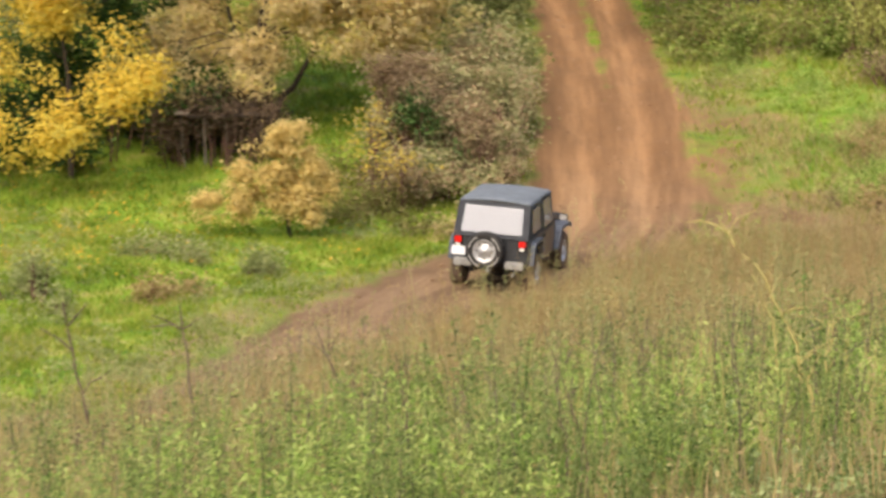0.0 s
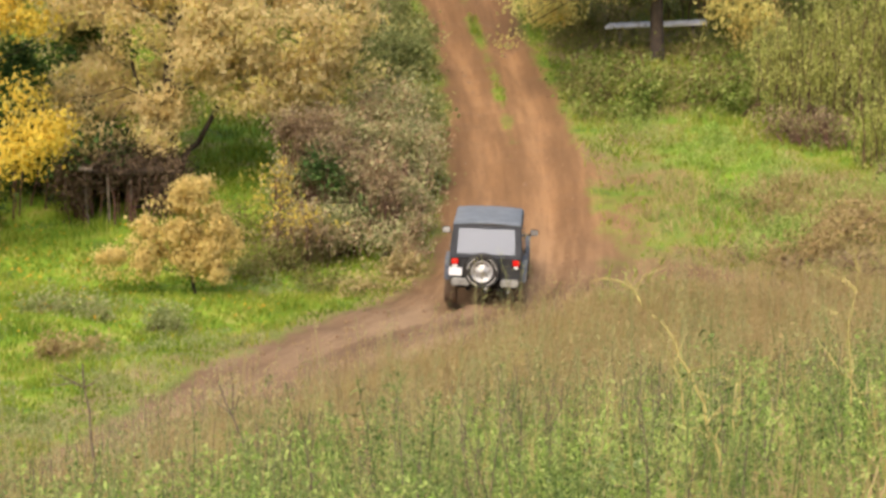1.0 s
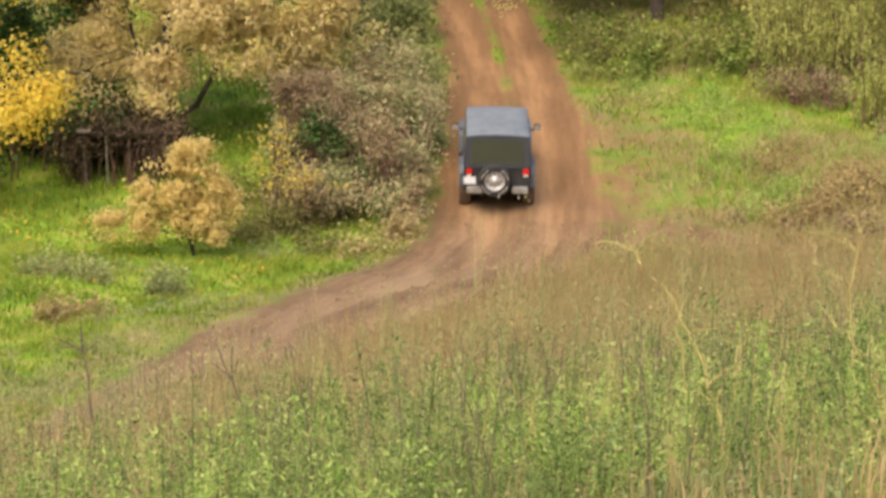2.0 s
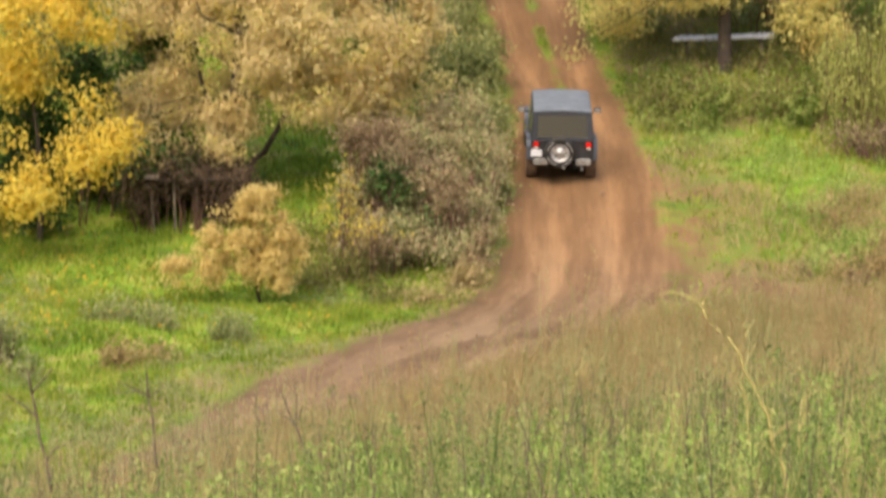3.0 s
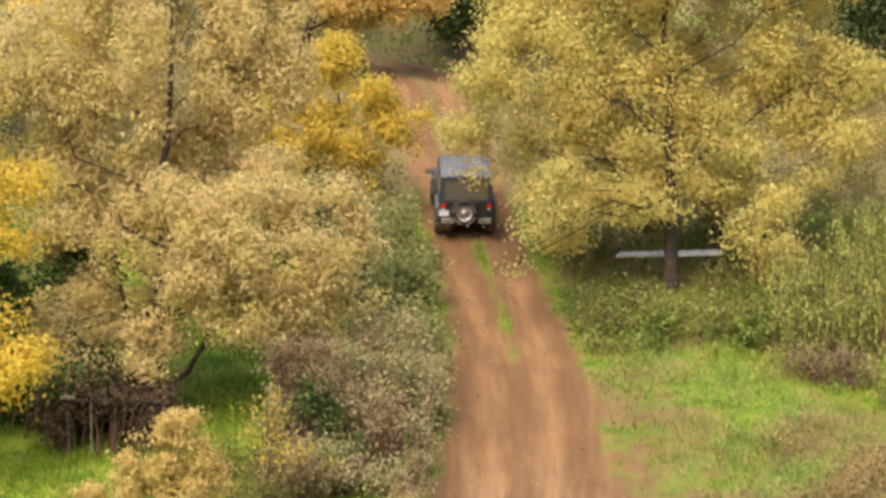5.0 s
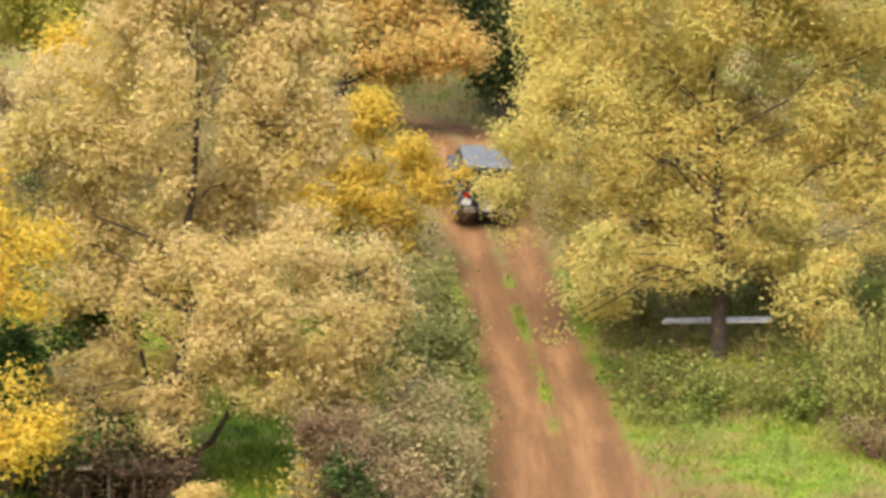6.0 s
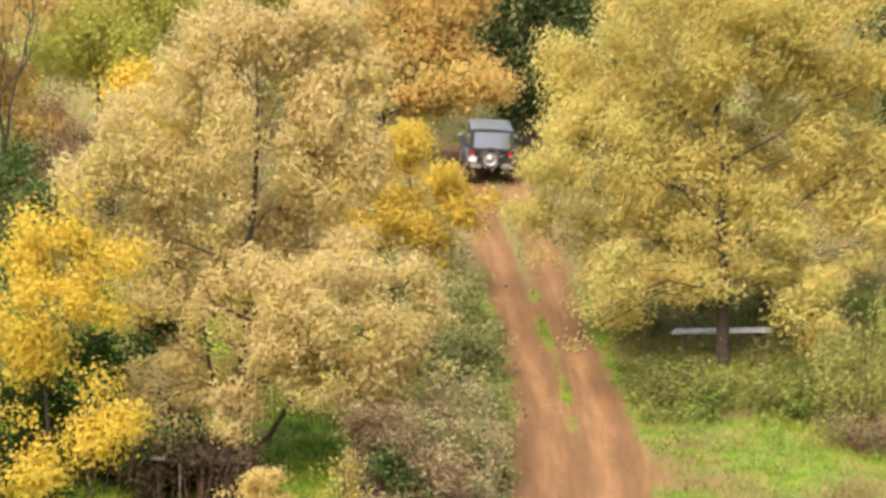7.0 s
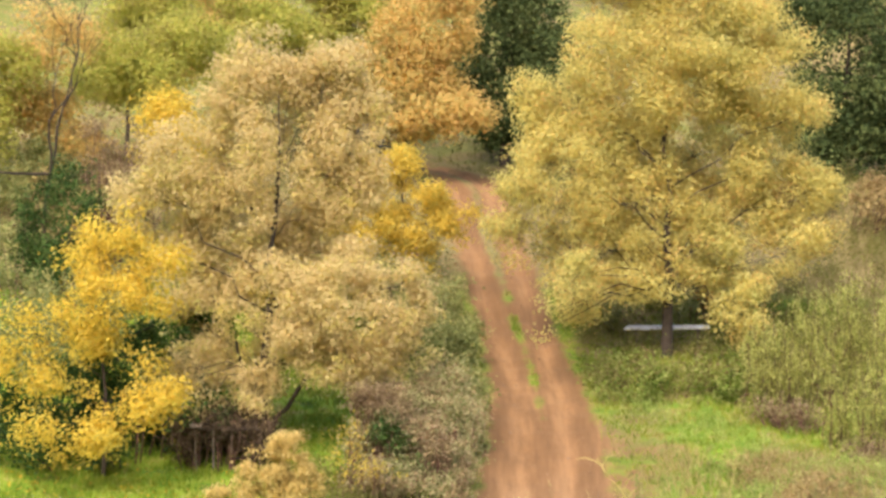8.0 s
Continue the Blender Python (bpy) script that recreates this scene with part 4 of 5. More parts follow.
shrub("herb_patch", "leafy brownish undergrowth behind the bench",
      mounds((3.6, 79.5, 0.5, 1.2, 0.6), (6.0, 80, 0.6, 1.4, 0.7), (8.4, 80, 0.6, 1.4, 0.7), (8.2, 77, 0.5, 0.9, 0.6)), M_HEDGE, 420, 12, 0.12, 111, 30, gap=0.0)
shrub("rough_patch", "brambles and coarse weeds at the track's lower edge",
      mounds((3.3, 58.6, 0.2, 0.6, 0.35), (4.2, 57.4, 0.25, 0.7, 0.35), (3.6, 56.3, 0.2, 0.7, 0.35), (5.2, 59.6, 0.2, 0.6, 0.3)), M_HERB, 300, 11, 0.10, 112, 20)
shrub("rough_patch", "dry reddish weeds beside the meadow",
      mounds((5.0, 57.6, 0.25, 0.7, 0.4), (8.2, 60.5, 0.3, 1.0, 0.4), (9.5, 62, 0.3, 1.0, 0.4), (7.4, 64, 0.15, 0.7, 0.3)), M_BROWN, 380, 12, 0.10, 113, 40)
shrub("thistle", "pale grey-green thistle rosette on the bank", mounds((-3.9, 29.5, 0.25, 0.45, 0.3), (-3.3, 29.8, 0.2, 0.3, 0.2)), M_PALE, 60, 14, 0.10, 133, 6)
shrub("thistle", "pale green thistle on the bank", mounds((1.45, 22.6, 0.2, 0.4, 0.25)), M_PALE, 45, 14, 0.10, 134, 5)
shrub("rough_patch", "brownish weeds and canes beside the brambles", mounds((-3.6, 60.2, 0.3, 0.9, 0.4), (-4.3, 59.6, 0.2, 0.7, 0.3), (-2.6, 58.9, 0.12, 0.8, 0.2), (-4.4, 61.6, 0.4, 0.7, 0.4)), M_SLOPE, 320, 13, 0.09, 139, 40)
shrub("weed_bush", "grey-green weed bush on the meadow", mounds((-5.4, 54.4, 0.2, 0.38, 0.28)), M_WEED, 70, 12, 0.09, 114, 8)
shrub("weed_bush", "dark green weeds on the meadow", mounds((-7.7, 55.5, 0.15, 0.7, 0.25), (-7.0, 54.9, 0.1, 0.4, 0.2)), M_WEED, 120, 11, 0.09, 115, 8)
shrub("weed_bush", "grey-brown weed bush at the meadow's edge", mounds((-9.6, 51.5, 0.35, 0.7, 0.45), (-9.0, 50.8, 0.25, 0.5, 0.3)), M_WEED, 170, 12, 0.08, 143, 30, gap=-0.05)
shrub("weed_bush", "dry reddish weeds in the pasture", mounds((5.9, 60.6, 0.2, 0.5, 0.25), (7.0, 59.4, 0.25, 0.7, 0.3), (8.6, 58.4, 0.3, 0.8, 0.35)), M_CANE, 230, 12, 0.08, 144, 50)
shrub("grass_tussock", "pale dry grass tussock on the meadow", mounds((-6.9, 51.2, 0.12, 0.6, 0.22)), M_BROWN, 120, 11, 0.09, 116, 16)
shrub("grass_tussock", "pinkish dry grass tussock at the track's bend", mounds((-0.75, 59.4, 0.15, 0.5, 0.25), (-1.5, 58.2, 0.08, 0.7, 0.15)), M_DRY, 170, 11, 0.10, 117, 24)
shrub("sapling", "sapling with rust-red leaves behind the bench", [(7.3, 79.2, 5.9, 0.25, 0.16)], M_RUST, 26, 9, 0.12, 118, 5, gap=-0.9)
shrub("thicket", "brown leafless thicket on the far slope", mounds((-14.0, 86, 1.2, 1.5, 1.2), (-15.6, 87, 1.0, 1.5, 1.0)), M_BROWN, 420, 12, 0.14, 119, 40)
shrub("thicket", "olive thicket on the far slope", mounds((-17.2, 85, 1.0, 1.5, 1.0), (-18.6, 87.5, 1.2, 1.6, 1.2), (-16.8, 89.5, 1.0, 1.5, 1.0), (-20, 90, 1.2, 1.6, 1.3), (-18, 93, 1.3, 1.8, 1.3)), M_HEDGE, 800, 14, 0.16, 137, 40)
shrub("thicket", "olive and yellow thicket behind the trees", mounds((-12.6, 69, 1.0, 1.4, 1.0), (-14.2, 71.5, 1.1, 1.5, 1.1), (-12.4, 74, 1.0, 1.4, 1.0), (-15, 76, 1.2, 1.6, 1.2), (-13, 79, 1.1, 1.5, 1.1), (-16.5, 80, 1.2, 1.6, 1.2)), M_HEDGE, 900, 14, 0.15, 138, 40)
shrub("thicket", "grey-green shrub on the far slope", mounds((-15.2, 81, 0.9, 1.2, 0.9)), M_IVY, 260, 13, 0.13, 120, 16)
shrub("thicket", "tall dark green thicket beside the far trees", [(-14.2, 80, 8.2, 1.3, 1.2), (-13.2, 80.5, 7.4, 1.0, 1.0), (-15.4, 80, 7.2, 1.3, 1.3), (-14.4, 79.6, 6.2, 1.4, 0.9)], M_IVY, 520, 14, 0.13, 145, 40, gap=-0.15)
shrub("thicket", "tall brown leafless thicket on the far slope", [(-12.4, 83, 9.8, 1.1, 1.1), (-13.6, 84, 10.2, 1.2, 1.1), (-12.8, 83.4, 8.4, 1.3, 1.1)], M_CANE, 360, 12, 0.11, 146, 90, gap=-0.1)
shrub("thicket", "dark leafless thicket on the slope", mounds((11.5, 90, 0.8, 1.6, 0.8), (14, 89, 0.8, 1.8, 0.9)), M_BROWN, 420, 12, 0.15, 121, 40)


# ---- grass and weeds ----
def blades(name, label, spots, height, width, material, seed, lean=0.35, heads=0.0):
    """Single blades, each a bent tapering strip, in one sheet of growth."""
    rng = np.random.default_rng(seed)
    n = len(spots)
    foot = np.column_stack([spots, ground_z(spots[:, 0], spots[:, 1]) - 0.02])
    h = (height * rng.uniform(0.5, 1.25, n) * (0.25 + 0.7 * hash_noise(spots[:, 0], spots[:, 1], 1.7, seed) + 0.8 * hash_noise(spots[:, 0], spots[:, 1], 0.5, seed + 1) ** 2))[:, None]
    w = (width * rng.uniform(0.6, 1.4, n))[:, None]
    way = rng.normal(size=(n, 3)) * np.array([lean, lean, 0])
    a = rng.uniform(0, math.pi, n)
    side = np.column_stack([np.cos(a), np.sin(a), np.zeros(n)])
    mid = foot + h * 0.55 * (way * 0.35 + (0, 0, 1))
    tip = foot + h * (way + (0, 0, 1)) * 0.97
    q = np.stack([foot - side * w * 0.35, mid + side * w * 0.6, tip, mid - side * w * 0.55], axis=1).reshape(-1, 3)
    if heads:
        pick = rng.random(n) < heads
        c = np.repeat(tip[pick], 3, axis=0)
        c = c + rng.normal(size=c.shape) * np.array([0.025, 0.025, 0.07])
        q = np.concatenate([q, leaf_quads(c, 0.06, 0.022, rng, 0.2)])
    me = quad_mesh(name, q)
    me.materials.append(material)
    return tagged(new(name, me), label, "grass", kind="stuff")


def spread_over(rng, n, x0, x1, y0, y1, keep):
    out = np.empty((0, 2))
    while len(out) < n:
        p = np.column_stack([rng.uniform(x0, x1, n), rng.uniform(y0, y1, n)])
        out = np.concatenate([out, p[rng.random(n) < keep(p[:, 0], p[:, 1])]])
    return out[:n]


def bank_u(x, y):
    return y - 0.8 * np.clip(x, -12, 12)


def below_track(x, y):
    return (from_line(x, y, TRACK) > 2.1) * (y < 56.5) * (bank_u(x, y) < 54)


def lush(x, y):
    """Where leafy weeds crowd out the dry grass."""
    y = y + 4.5
    u = bank_u(x, y)
    return np.clip((u - 20.0) / 3.5, 0, 1) * np.clip((39.5 - u) / 4.5, 0, 1) * np.clip((x + 5) / 3, 0.25, 1)


GROW = np.random.default_rng(77)
blades("meadow_grass", "short bright green meadow grass",
       spread_over(GROW, 120000, -14, 13, 42, 82, lambda x, y: np.clip(1 - 1.7 * mud_at(x, y), 0, 1) * (bank_u(x, y) > 44) * np.clip(1.1 - dry_at(x, y), 0, 1) * np.clip(0.25 + hash_noise(x, y, 1.4, 21), 0, 1)),
       0.21, 0.026, M_BLADE, 201, 0.45)
blades("dry_grass", "tall tan and olive grass on the bank",
       spread_over(GROW, 52000, -10, 12, 18, 57, lambda x, y: np.maximum(bank_u(x, y) < 46, below_track(x, y)) * (mud_at(x, y) < 0.3) * (1 - 0.85 * lush(x, y)) * np.clip(0.15 + 1.2 * hash_noise(x, y, 1.6, 22), 0, 1)),
       0.75, 0.012, M_DRY, 202, 0.2, heads=0.2)
blades("brown_grass", "feathery brown grass along the crest of the bank",
       spread_over(GROW, 48000, -8, 12, 30, 57, lambda x, y: np.maximum(np.clip(1 - np.abs(bank_u(x, y) - 40) / 6, 0, 1), 0.8 * below_track(x, y)) * (1 - 0.9 * lush(x, y)) * (mud_at(x, y) < 0.3)),
       0.85, 0.010, M_BROWN, 203, 0.2, heads=0.35)
blades("rough_grass", "coarse straw-coloured grass below the meadow",
       spread_over(GROW, 34000, 2.6, 13, 50, 66, lambda x, y: (mud_at(x, y) < 0.35) * dry_at(x, y) * np.clip(1.4 * hash_noise(x, y, 1.1, 24), 0, 1)),
       0.36, 0.020, M_DRY, 204, 0.55, heads=0.15)
blades("slope_grass", "thin brownish grass on the upper slope",
       spread_over(GROW, 40000, -16, 17, 70, 104, lambda x, y: (mud_at(x, y) < 0.3) * np.clip(0.2 + hash_noise(x, y, 2.0, 25), 0, 1)),
       0.30, 0.028, M_SLOPE, 205, 0.5)


def weed_field(name, label, spots, height, leaves, size, per, seed, wide=0.075, crown=0.8):
    """Upright leafy weeds, each a stem with leaves all the way up, in one sheet of growth."""
    rng = np.random.default_rng(seed)
    n = len(spots)
    foot = np.column_stack([spots, ground_z(spots[:, 0], spots[:, 1])])
    h = height * rng.uniform(0.45, 1.2, n) * (0.45 + 0.9 * hash_noise(spots[:, 0], spots[:, 1], 0.7, seed))
    way = rng.normal(size=(n, 2)) * 0.14
    k = 1 - (1 - rng.random((n, per)) ** 0.8) * crown / 0.8
    c = foot[:, None, :] + np.stack([way[:, :1] * k * h[:, None], way[:, 1:] * k * h[:, None], k * h[:, None]], axis=-1)
    c = c.reshape(-1, 3) + rng.normal(size=(n * per, 3)) * np.array([wide, wide, wide * 0.4]) * (1.2 - 0.6 * k.ravel())[:, None]
    a = rng.uniform(0, math.pi, n)
    side = np.column_stack([np.cos(a), np.sin(a), np.zeros(n)]) * 0.006
    top = foot + np.column_stack([way[:, 0] * h, way[:, 1] * h, h])
    stem = np.stack([foot - side, foot + side, top + side * 0.5, top - side * 0.5], axis=1).reshape(-1, 3)
    me = quad_mesh(name, np.concatenate([leaf_quads(c, size, size * 0.36, rng, 0.3, -0.5), stem]))
    me.materials.append(leaves)
    return tagged(new(name, me), label, "weeds", kind="stuff")


weed_field("green_weeds", "bright green leafy weeds in clumps on the bank",
           spread_over(GROW, 2100, -7, 9, 17, 43, lambda x, y: lush(x, y) * (hash_noise(x, y, 0.55, 31) > 0.62)),
           0.95, M_HERB, 0.062, 58, 301, 0.09, 0.6)
weed_field("dark_weeds", "dark green feathery weeds on the bank",
           spread_over(GROW, 1900, -7, 9, 17, 44, lambda x, y: lush(x, y) * (hash_noise(x, y, 0.8, 47) > 0.48)),
           1.2, M_DEEP, 0.052, 54, 309, 0.06, 0.75)
weed_field("grey_weeds", "grey-green tall weeds among the dry grass",
           spread_over(GROW, 1300, -9, 11, 22, 52, lambda x, y: (bank_u(x, y) < 44.5) * (mud_at(x, y) < 0.3) * np.clip(1.5 * hash_noise(x, y, 1.2, 32) - 0.4, 0, 1)),
           1.05, M_WEED, 0.045, 40, 302, 0.05)
weed_field("tall_weeds", "scattered tall feathery weeds rising over the bank",
           spread_over(GROW, 1300, -8, 10, 24, 55, lambda x, y: np.maximum(bank_u(x, y) < 46, below_track(x, y)) * (mud_at(x, y) < 0.25) * np.clip(1.6 * hash_noise(x, y, 0.8, 36) - 0.5, 0, 1)),
           1.7, M_TALL, 0.05, 54, 305, 0.06)
weed_field("seeding_weeds", "tall brown seeding weeds on the bank",
           spread_over(GROW, 1300, -8, 10, 24, 55, lambda x, y: np.maximum(bank_u(x, y) < 46, below_track(x, y)) * (mud_at(x, y) < 0.25) * (1 - 0.85 * lush(x, y)) * np.clip(1.6 * hash_noise(x, y, 1.1, 37) - 0.5, 0, 1)),
           1.35, M_BROWN, 0.038, 44, 306, 0.05)
weed_field("slope_weeds", "tall brownish-green weeds on the slope behind the oak",
           spread_over(GROW, 1500, 2.5, 17, 76.5, 95, lambda x, y: (mud_at(x, y) < 0.2) * np.clip(1.8 * hash_noise(x, y, 1.5, 38) - 0.4, 0, 1)),
           1.0, M_SLOPE, 0.10, 26, 307, 0.10)
weed_field("pasture_weeds", "leafy green and brown weeds scattered over the pasture",
           spread_over(GROW, 1100, 2.6, 13, 55, 70, lambda x, y: (mud_at(x, y) < 0.25) * np.clip(2.4 * hash_noise(x, y, 1.2, 39) - 1.1, 0, 1)),
           0.45, M_HERB, 0.075, 22, 308, 0.09)
weed_field("thistles", "pale grey-green thistle leaves at the foot of the bank",
           spread_over(GROW, 700, -7, 6, 18.5, 31, lambda x, y: np.clip((28.5 - bank_u(x, y)) / 3, 0, 1) * (hash_noise(x, y, 0.9, 33) > 0.6)),
           0.30, M_PALE, 0.085, 18, 303)
weed_field("meadow_weeds", "low broad-leaved weeds on the meadow",
           spread_over(GROW, 900, -13, 0, 44, 60, lambda x, y: (mud_at(x, y) < 0.2) * (bank_u(x, y) > 46) * (hash_noise(x, y, 1.3, 34) > 0.66)),
           0.22, M_WEED, 0.08, 9, 304)


def stem_field(name, label, spots, height, thick, material, seed):
    """Thin upright stems, each with two or three side shoots, in one sheet of growth."""
    rng = np.random.default_rng(seed)
    wood = Tubes(3)
    for x, y in spots:
        h = height * rng.uniform(0.5, 1.2)
        foot = np.array([x, y, gz1(x, y) - 0.03])
        top = foot + (rng.normal(0, 0.11 * h), rng.normal(0, 0.08 * h), h)
        line = bent(foot, top, rng, 0.0, 3, 0.05)
        wood.add(line, [thick, thick * 0.85, thick * 0.65, thick * 0.4])
        for _ in range(int(rng.integers(1, 4))):
            a = foot + (top - foot) * rng.uniform(0.45, 0.9)
            wood.add([a, a + (rng.normal(0, 0.12), rng.normal(0, 0.12), rng.uniform(0.1, 0.3))], [thick * 0.5, thick * 0.25])
    me = wood.mesh(name)
    me.materials.append(material)
    return tagged(new(name, me), label, "weeds", kind="stuff")


def on_bank(x, y):
    return (bank_u(x, y) < 45) * (mud_at(x, y) < 0.2) * np.clip(0.2 + hash_noise(x, y, 1.1, 61), 0, 1)


stem_field("dark_stems", "thin dark dead stems standing in the weeds on the bank", spread_over(GROW, 900, -7, 9, 19, 42, on_bank), 1.25, 0.0075, M_DEADSTALK, 311)
stem_field("straw_stems", "thin straw-yellow stems standing in the weeds on the bank", spread_over(GROW, 900, -7, 9, 19, 42, on_bank), 1.15, 0.0065, M_STALK, 312)


def fallen_leaves():
    rng = np.random.default_rng(401)
    p = spread_over(rng, 800, -14, -2.5, 52, 63, lambda x, y: np.clip((-2 - x) / 8, 0, 1) * np.clip((y - 51) / 5, 0.1, 1) * (mud_at(x, y) < 0.2))
    c = np.column_stack([p, ground_z(p[:, 0], p[:, 1]) + 0.10])
    me = quad_mesh("fallen_leaves", leaf_quads(c, 0.085, 0.06, rng, 1.2))
    me.materials.append(M_FALLEN)
    tagged(new("fallen_leaves", me), "scattered yellow fallen leaves on the grass", "leaves", kind="stuff")


fallen_leaves()


def clods():
    """Lumps of clay thrown up along the track."""
    rng = np.random.default_rng(402)
    p = spread_over(rng, 600, -6, 7, 44, 92, lambda x, y: (mud_at(x, y) > 0.5) * np.clip(0.2 + hash_noise(x, y, 1.0, 35), 0, 1))
    r = rng.uniform(0.015, 0.045, len(p))
    z = ground_z(p[:, 0], p[:, 1])
    unit = np.array([(1, 0, 0), (0, 1, 0), (-1, 0, 0), (0, -1, 0), (0, 0, 0.8), (0, 0, -0.6)])
    co = (np.column_stack([p, z])[:, None, :] + unit[None] * r[:, None, None] * rng.uniform(0.6, 1.4, (len(p), 6, 1))).reshape(-1, 3)
    tri = np.array([(0, 1, 4), (1, 2, 4), (2, 3, 4), (3, 0, 4), (1, 0, 5), (2, 1, 5), (3, 2, 5), (0, 3, 5)])
    me = raw_mesh("clay_clods", co, (np.arange(len(p))[:, None, None] * 6 + tri[None]).reshape(-1, 3))
    me.materials.append(surface_mat("clay", (0.15, 0.085, 0.045), (0.28, 0.165, 0.09), 3, 0.95))
    tagged(new("clay_clods", me), "small clay clods on the muddy track", "clods", kind="stuff")


clods()


def stalk(name, label, points, radius, material, twigs, seed, leaf=None):
    """A single tall dead or yellow stalk with side shoots."""
    rng = np.random.default_rng(seed)
    pts = [np.array(p, float) for p in points]
    pts[0][2] = gz1(pts[0][0], pts[0][1]) - 0.05
    base = pts[0].copy()
    root = empty(name, Matrix.Translation(base), label, "weed")
    wood = Tubes(6)
    line = [p - base for p in pts]
    fine = []
    for a, b in zip(line[:-1], line[1:]):
        fine += [a + (b - a) * k / 4 + rng.normal(0, 0.012, 3) for k in range(4)]
    fine.append(line[-1])
    fine[0] = line[0]
    n = len(fine)
    wood.add(fine, [radius * (1 - 0.6 * i / (n - 1)) for i in range(n)])
    ends = []
    for k in range(twigs):
        i = int(rng.integers(n // 3, n - 1))
        way = rng.normal(size=3) * (1, 1, 0.3) + (0, 0, 0.7)
        end = fine[i] + way / np.linalg.norm(way) * rng.uniform(0.2, 0.5)
        wood.add(bent(fine[i], end, rng, 0.08, 3), [radius * 0.45, radius * 0.4, radius * 0.3, radius * 0.2])
        ends.append(end)
    child("stalk", wood.mesh("stalk"), material, root, kind="stuff")
    if leaf and ends:
        c = np.repeat(np.array(ends), 14, axis=0)
        child("leaves", quad_mesh("leaves", leaf_quads(c + rng.normal(size=c.shape) * 0.06, 0.06, 0.03, rng)), leaf, root, kind="stuff")


stalk("dead_stalk", "tall dead brown weed stalk on the bank", [(-3.72, 30, 0), (-3.8, 30, 2.6), (-3.92, 30, 3.7)], 0.024, M_DEADSTALK, 5, 501)
stalk("dead_stalk", "bent dead weed stalk with a seed head", [(-1.98, 30, 0), (-2.15, 30, 2.7), (-2.45, 30, 3.5)], 0.021, M_DEADSTALK, 7, 502, M_DRY)
stalk("dead_stalk", "dark leaning dead stalk on the bank", [(-4.75, 29, 0), (-4.85, 29, 2.9), (-5.05, 29, 3.9)], 0.027, M_DEADSTALK, 6, 503)
stalk("yellow_stalk", "tall arching yellow weed stalk", [(2.43, 23.00, 0.00), (2.30, 23.00, 4.14), (2.12, 23.00, 4.74), (1.83, 23.00, 5.25), (1.52, 23.00, 5.64)], 0.019, M_STALK, 9, 504)
stalk("yellow_stalk", "branching yellow weed stalk", [(2.51, 23.17, 0.00), (2.43, 23.17, 4.31), (2.51, 23.17, 4.83)], 0.015, M_STALK, 6, 505)
stalk("yellow_stalk", "arching pale weed stalk", [(3.79, 23.00, 0.00), (3.65, 23.00, 4.31), (3.45, 23.00, 4.70), (3.19, 23.00, 5.00)], 0.016, M_STALK, 8, 506)
stalk("yellow_stalk", "tall thin yellow weed stalk", [(3.40, 22.6, 0), (3.30, 22.6, 5.3), (3.42, 22.6, 5.9)], 0.012, M_STALK, 8, 509)
stalk("yellow_stalk", "leaning thin yellow weed stalk", [(2.10, 22.4, 0), (1.92, 22.4, 4.9), (1.75, 22.4, 5.3)], 0.011, M_STALK, 7, 510)
stalk("green_stalk", "upright green weed with a narrow head", [(1.05, 41, 0), (1.0, 41, 1.6), (0.98, 41, 2.0)], 0.014, M_STALK, 12, 507, M_WEED)
stalk("dead_stalk", "thin dead stalk on the bank", [(0.3, 30, 0), (0.25, 30, 2.7), (0.35, 30, 3.2)], 0.015, M_DEADSTALK, 5, 508)


# ---- the bench below the oak ----
def bench():
    x0, y0 = 5.92, 77.5
    root = empty("long_table", pose(x0, y0, 4.06, 5, -2.4, -1.5), "long table of pale weathered planks on dark posts", "table")
    for i in range(3):
        bm = bmesh.new()
        box(bm, 0.03 * (i - 1), -0.26 + 0.26 * i, 0.74, 2.80 - 0.05 * i, 0.24, 0.05, 0.008)
        part("plank", bm, M_PLANK, root)
    for sx in (-1.02, 0.02, 1.0):
        bm = bmesh.new()
        box(bm, sx, 0, 0.675, 0.08, 0.72, 0.07, 0.006)
        part("bearer", bm, M_OLDWOOD, root)
        for sy in (-0.27, 0.27):
            bm = bmesh.new()
            box(bm, sx, sy, 0.26, 0.07, 0.07, 0.80, 0.012)
            part("leg", bm, M_POSTWOOD, root)


bench()


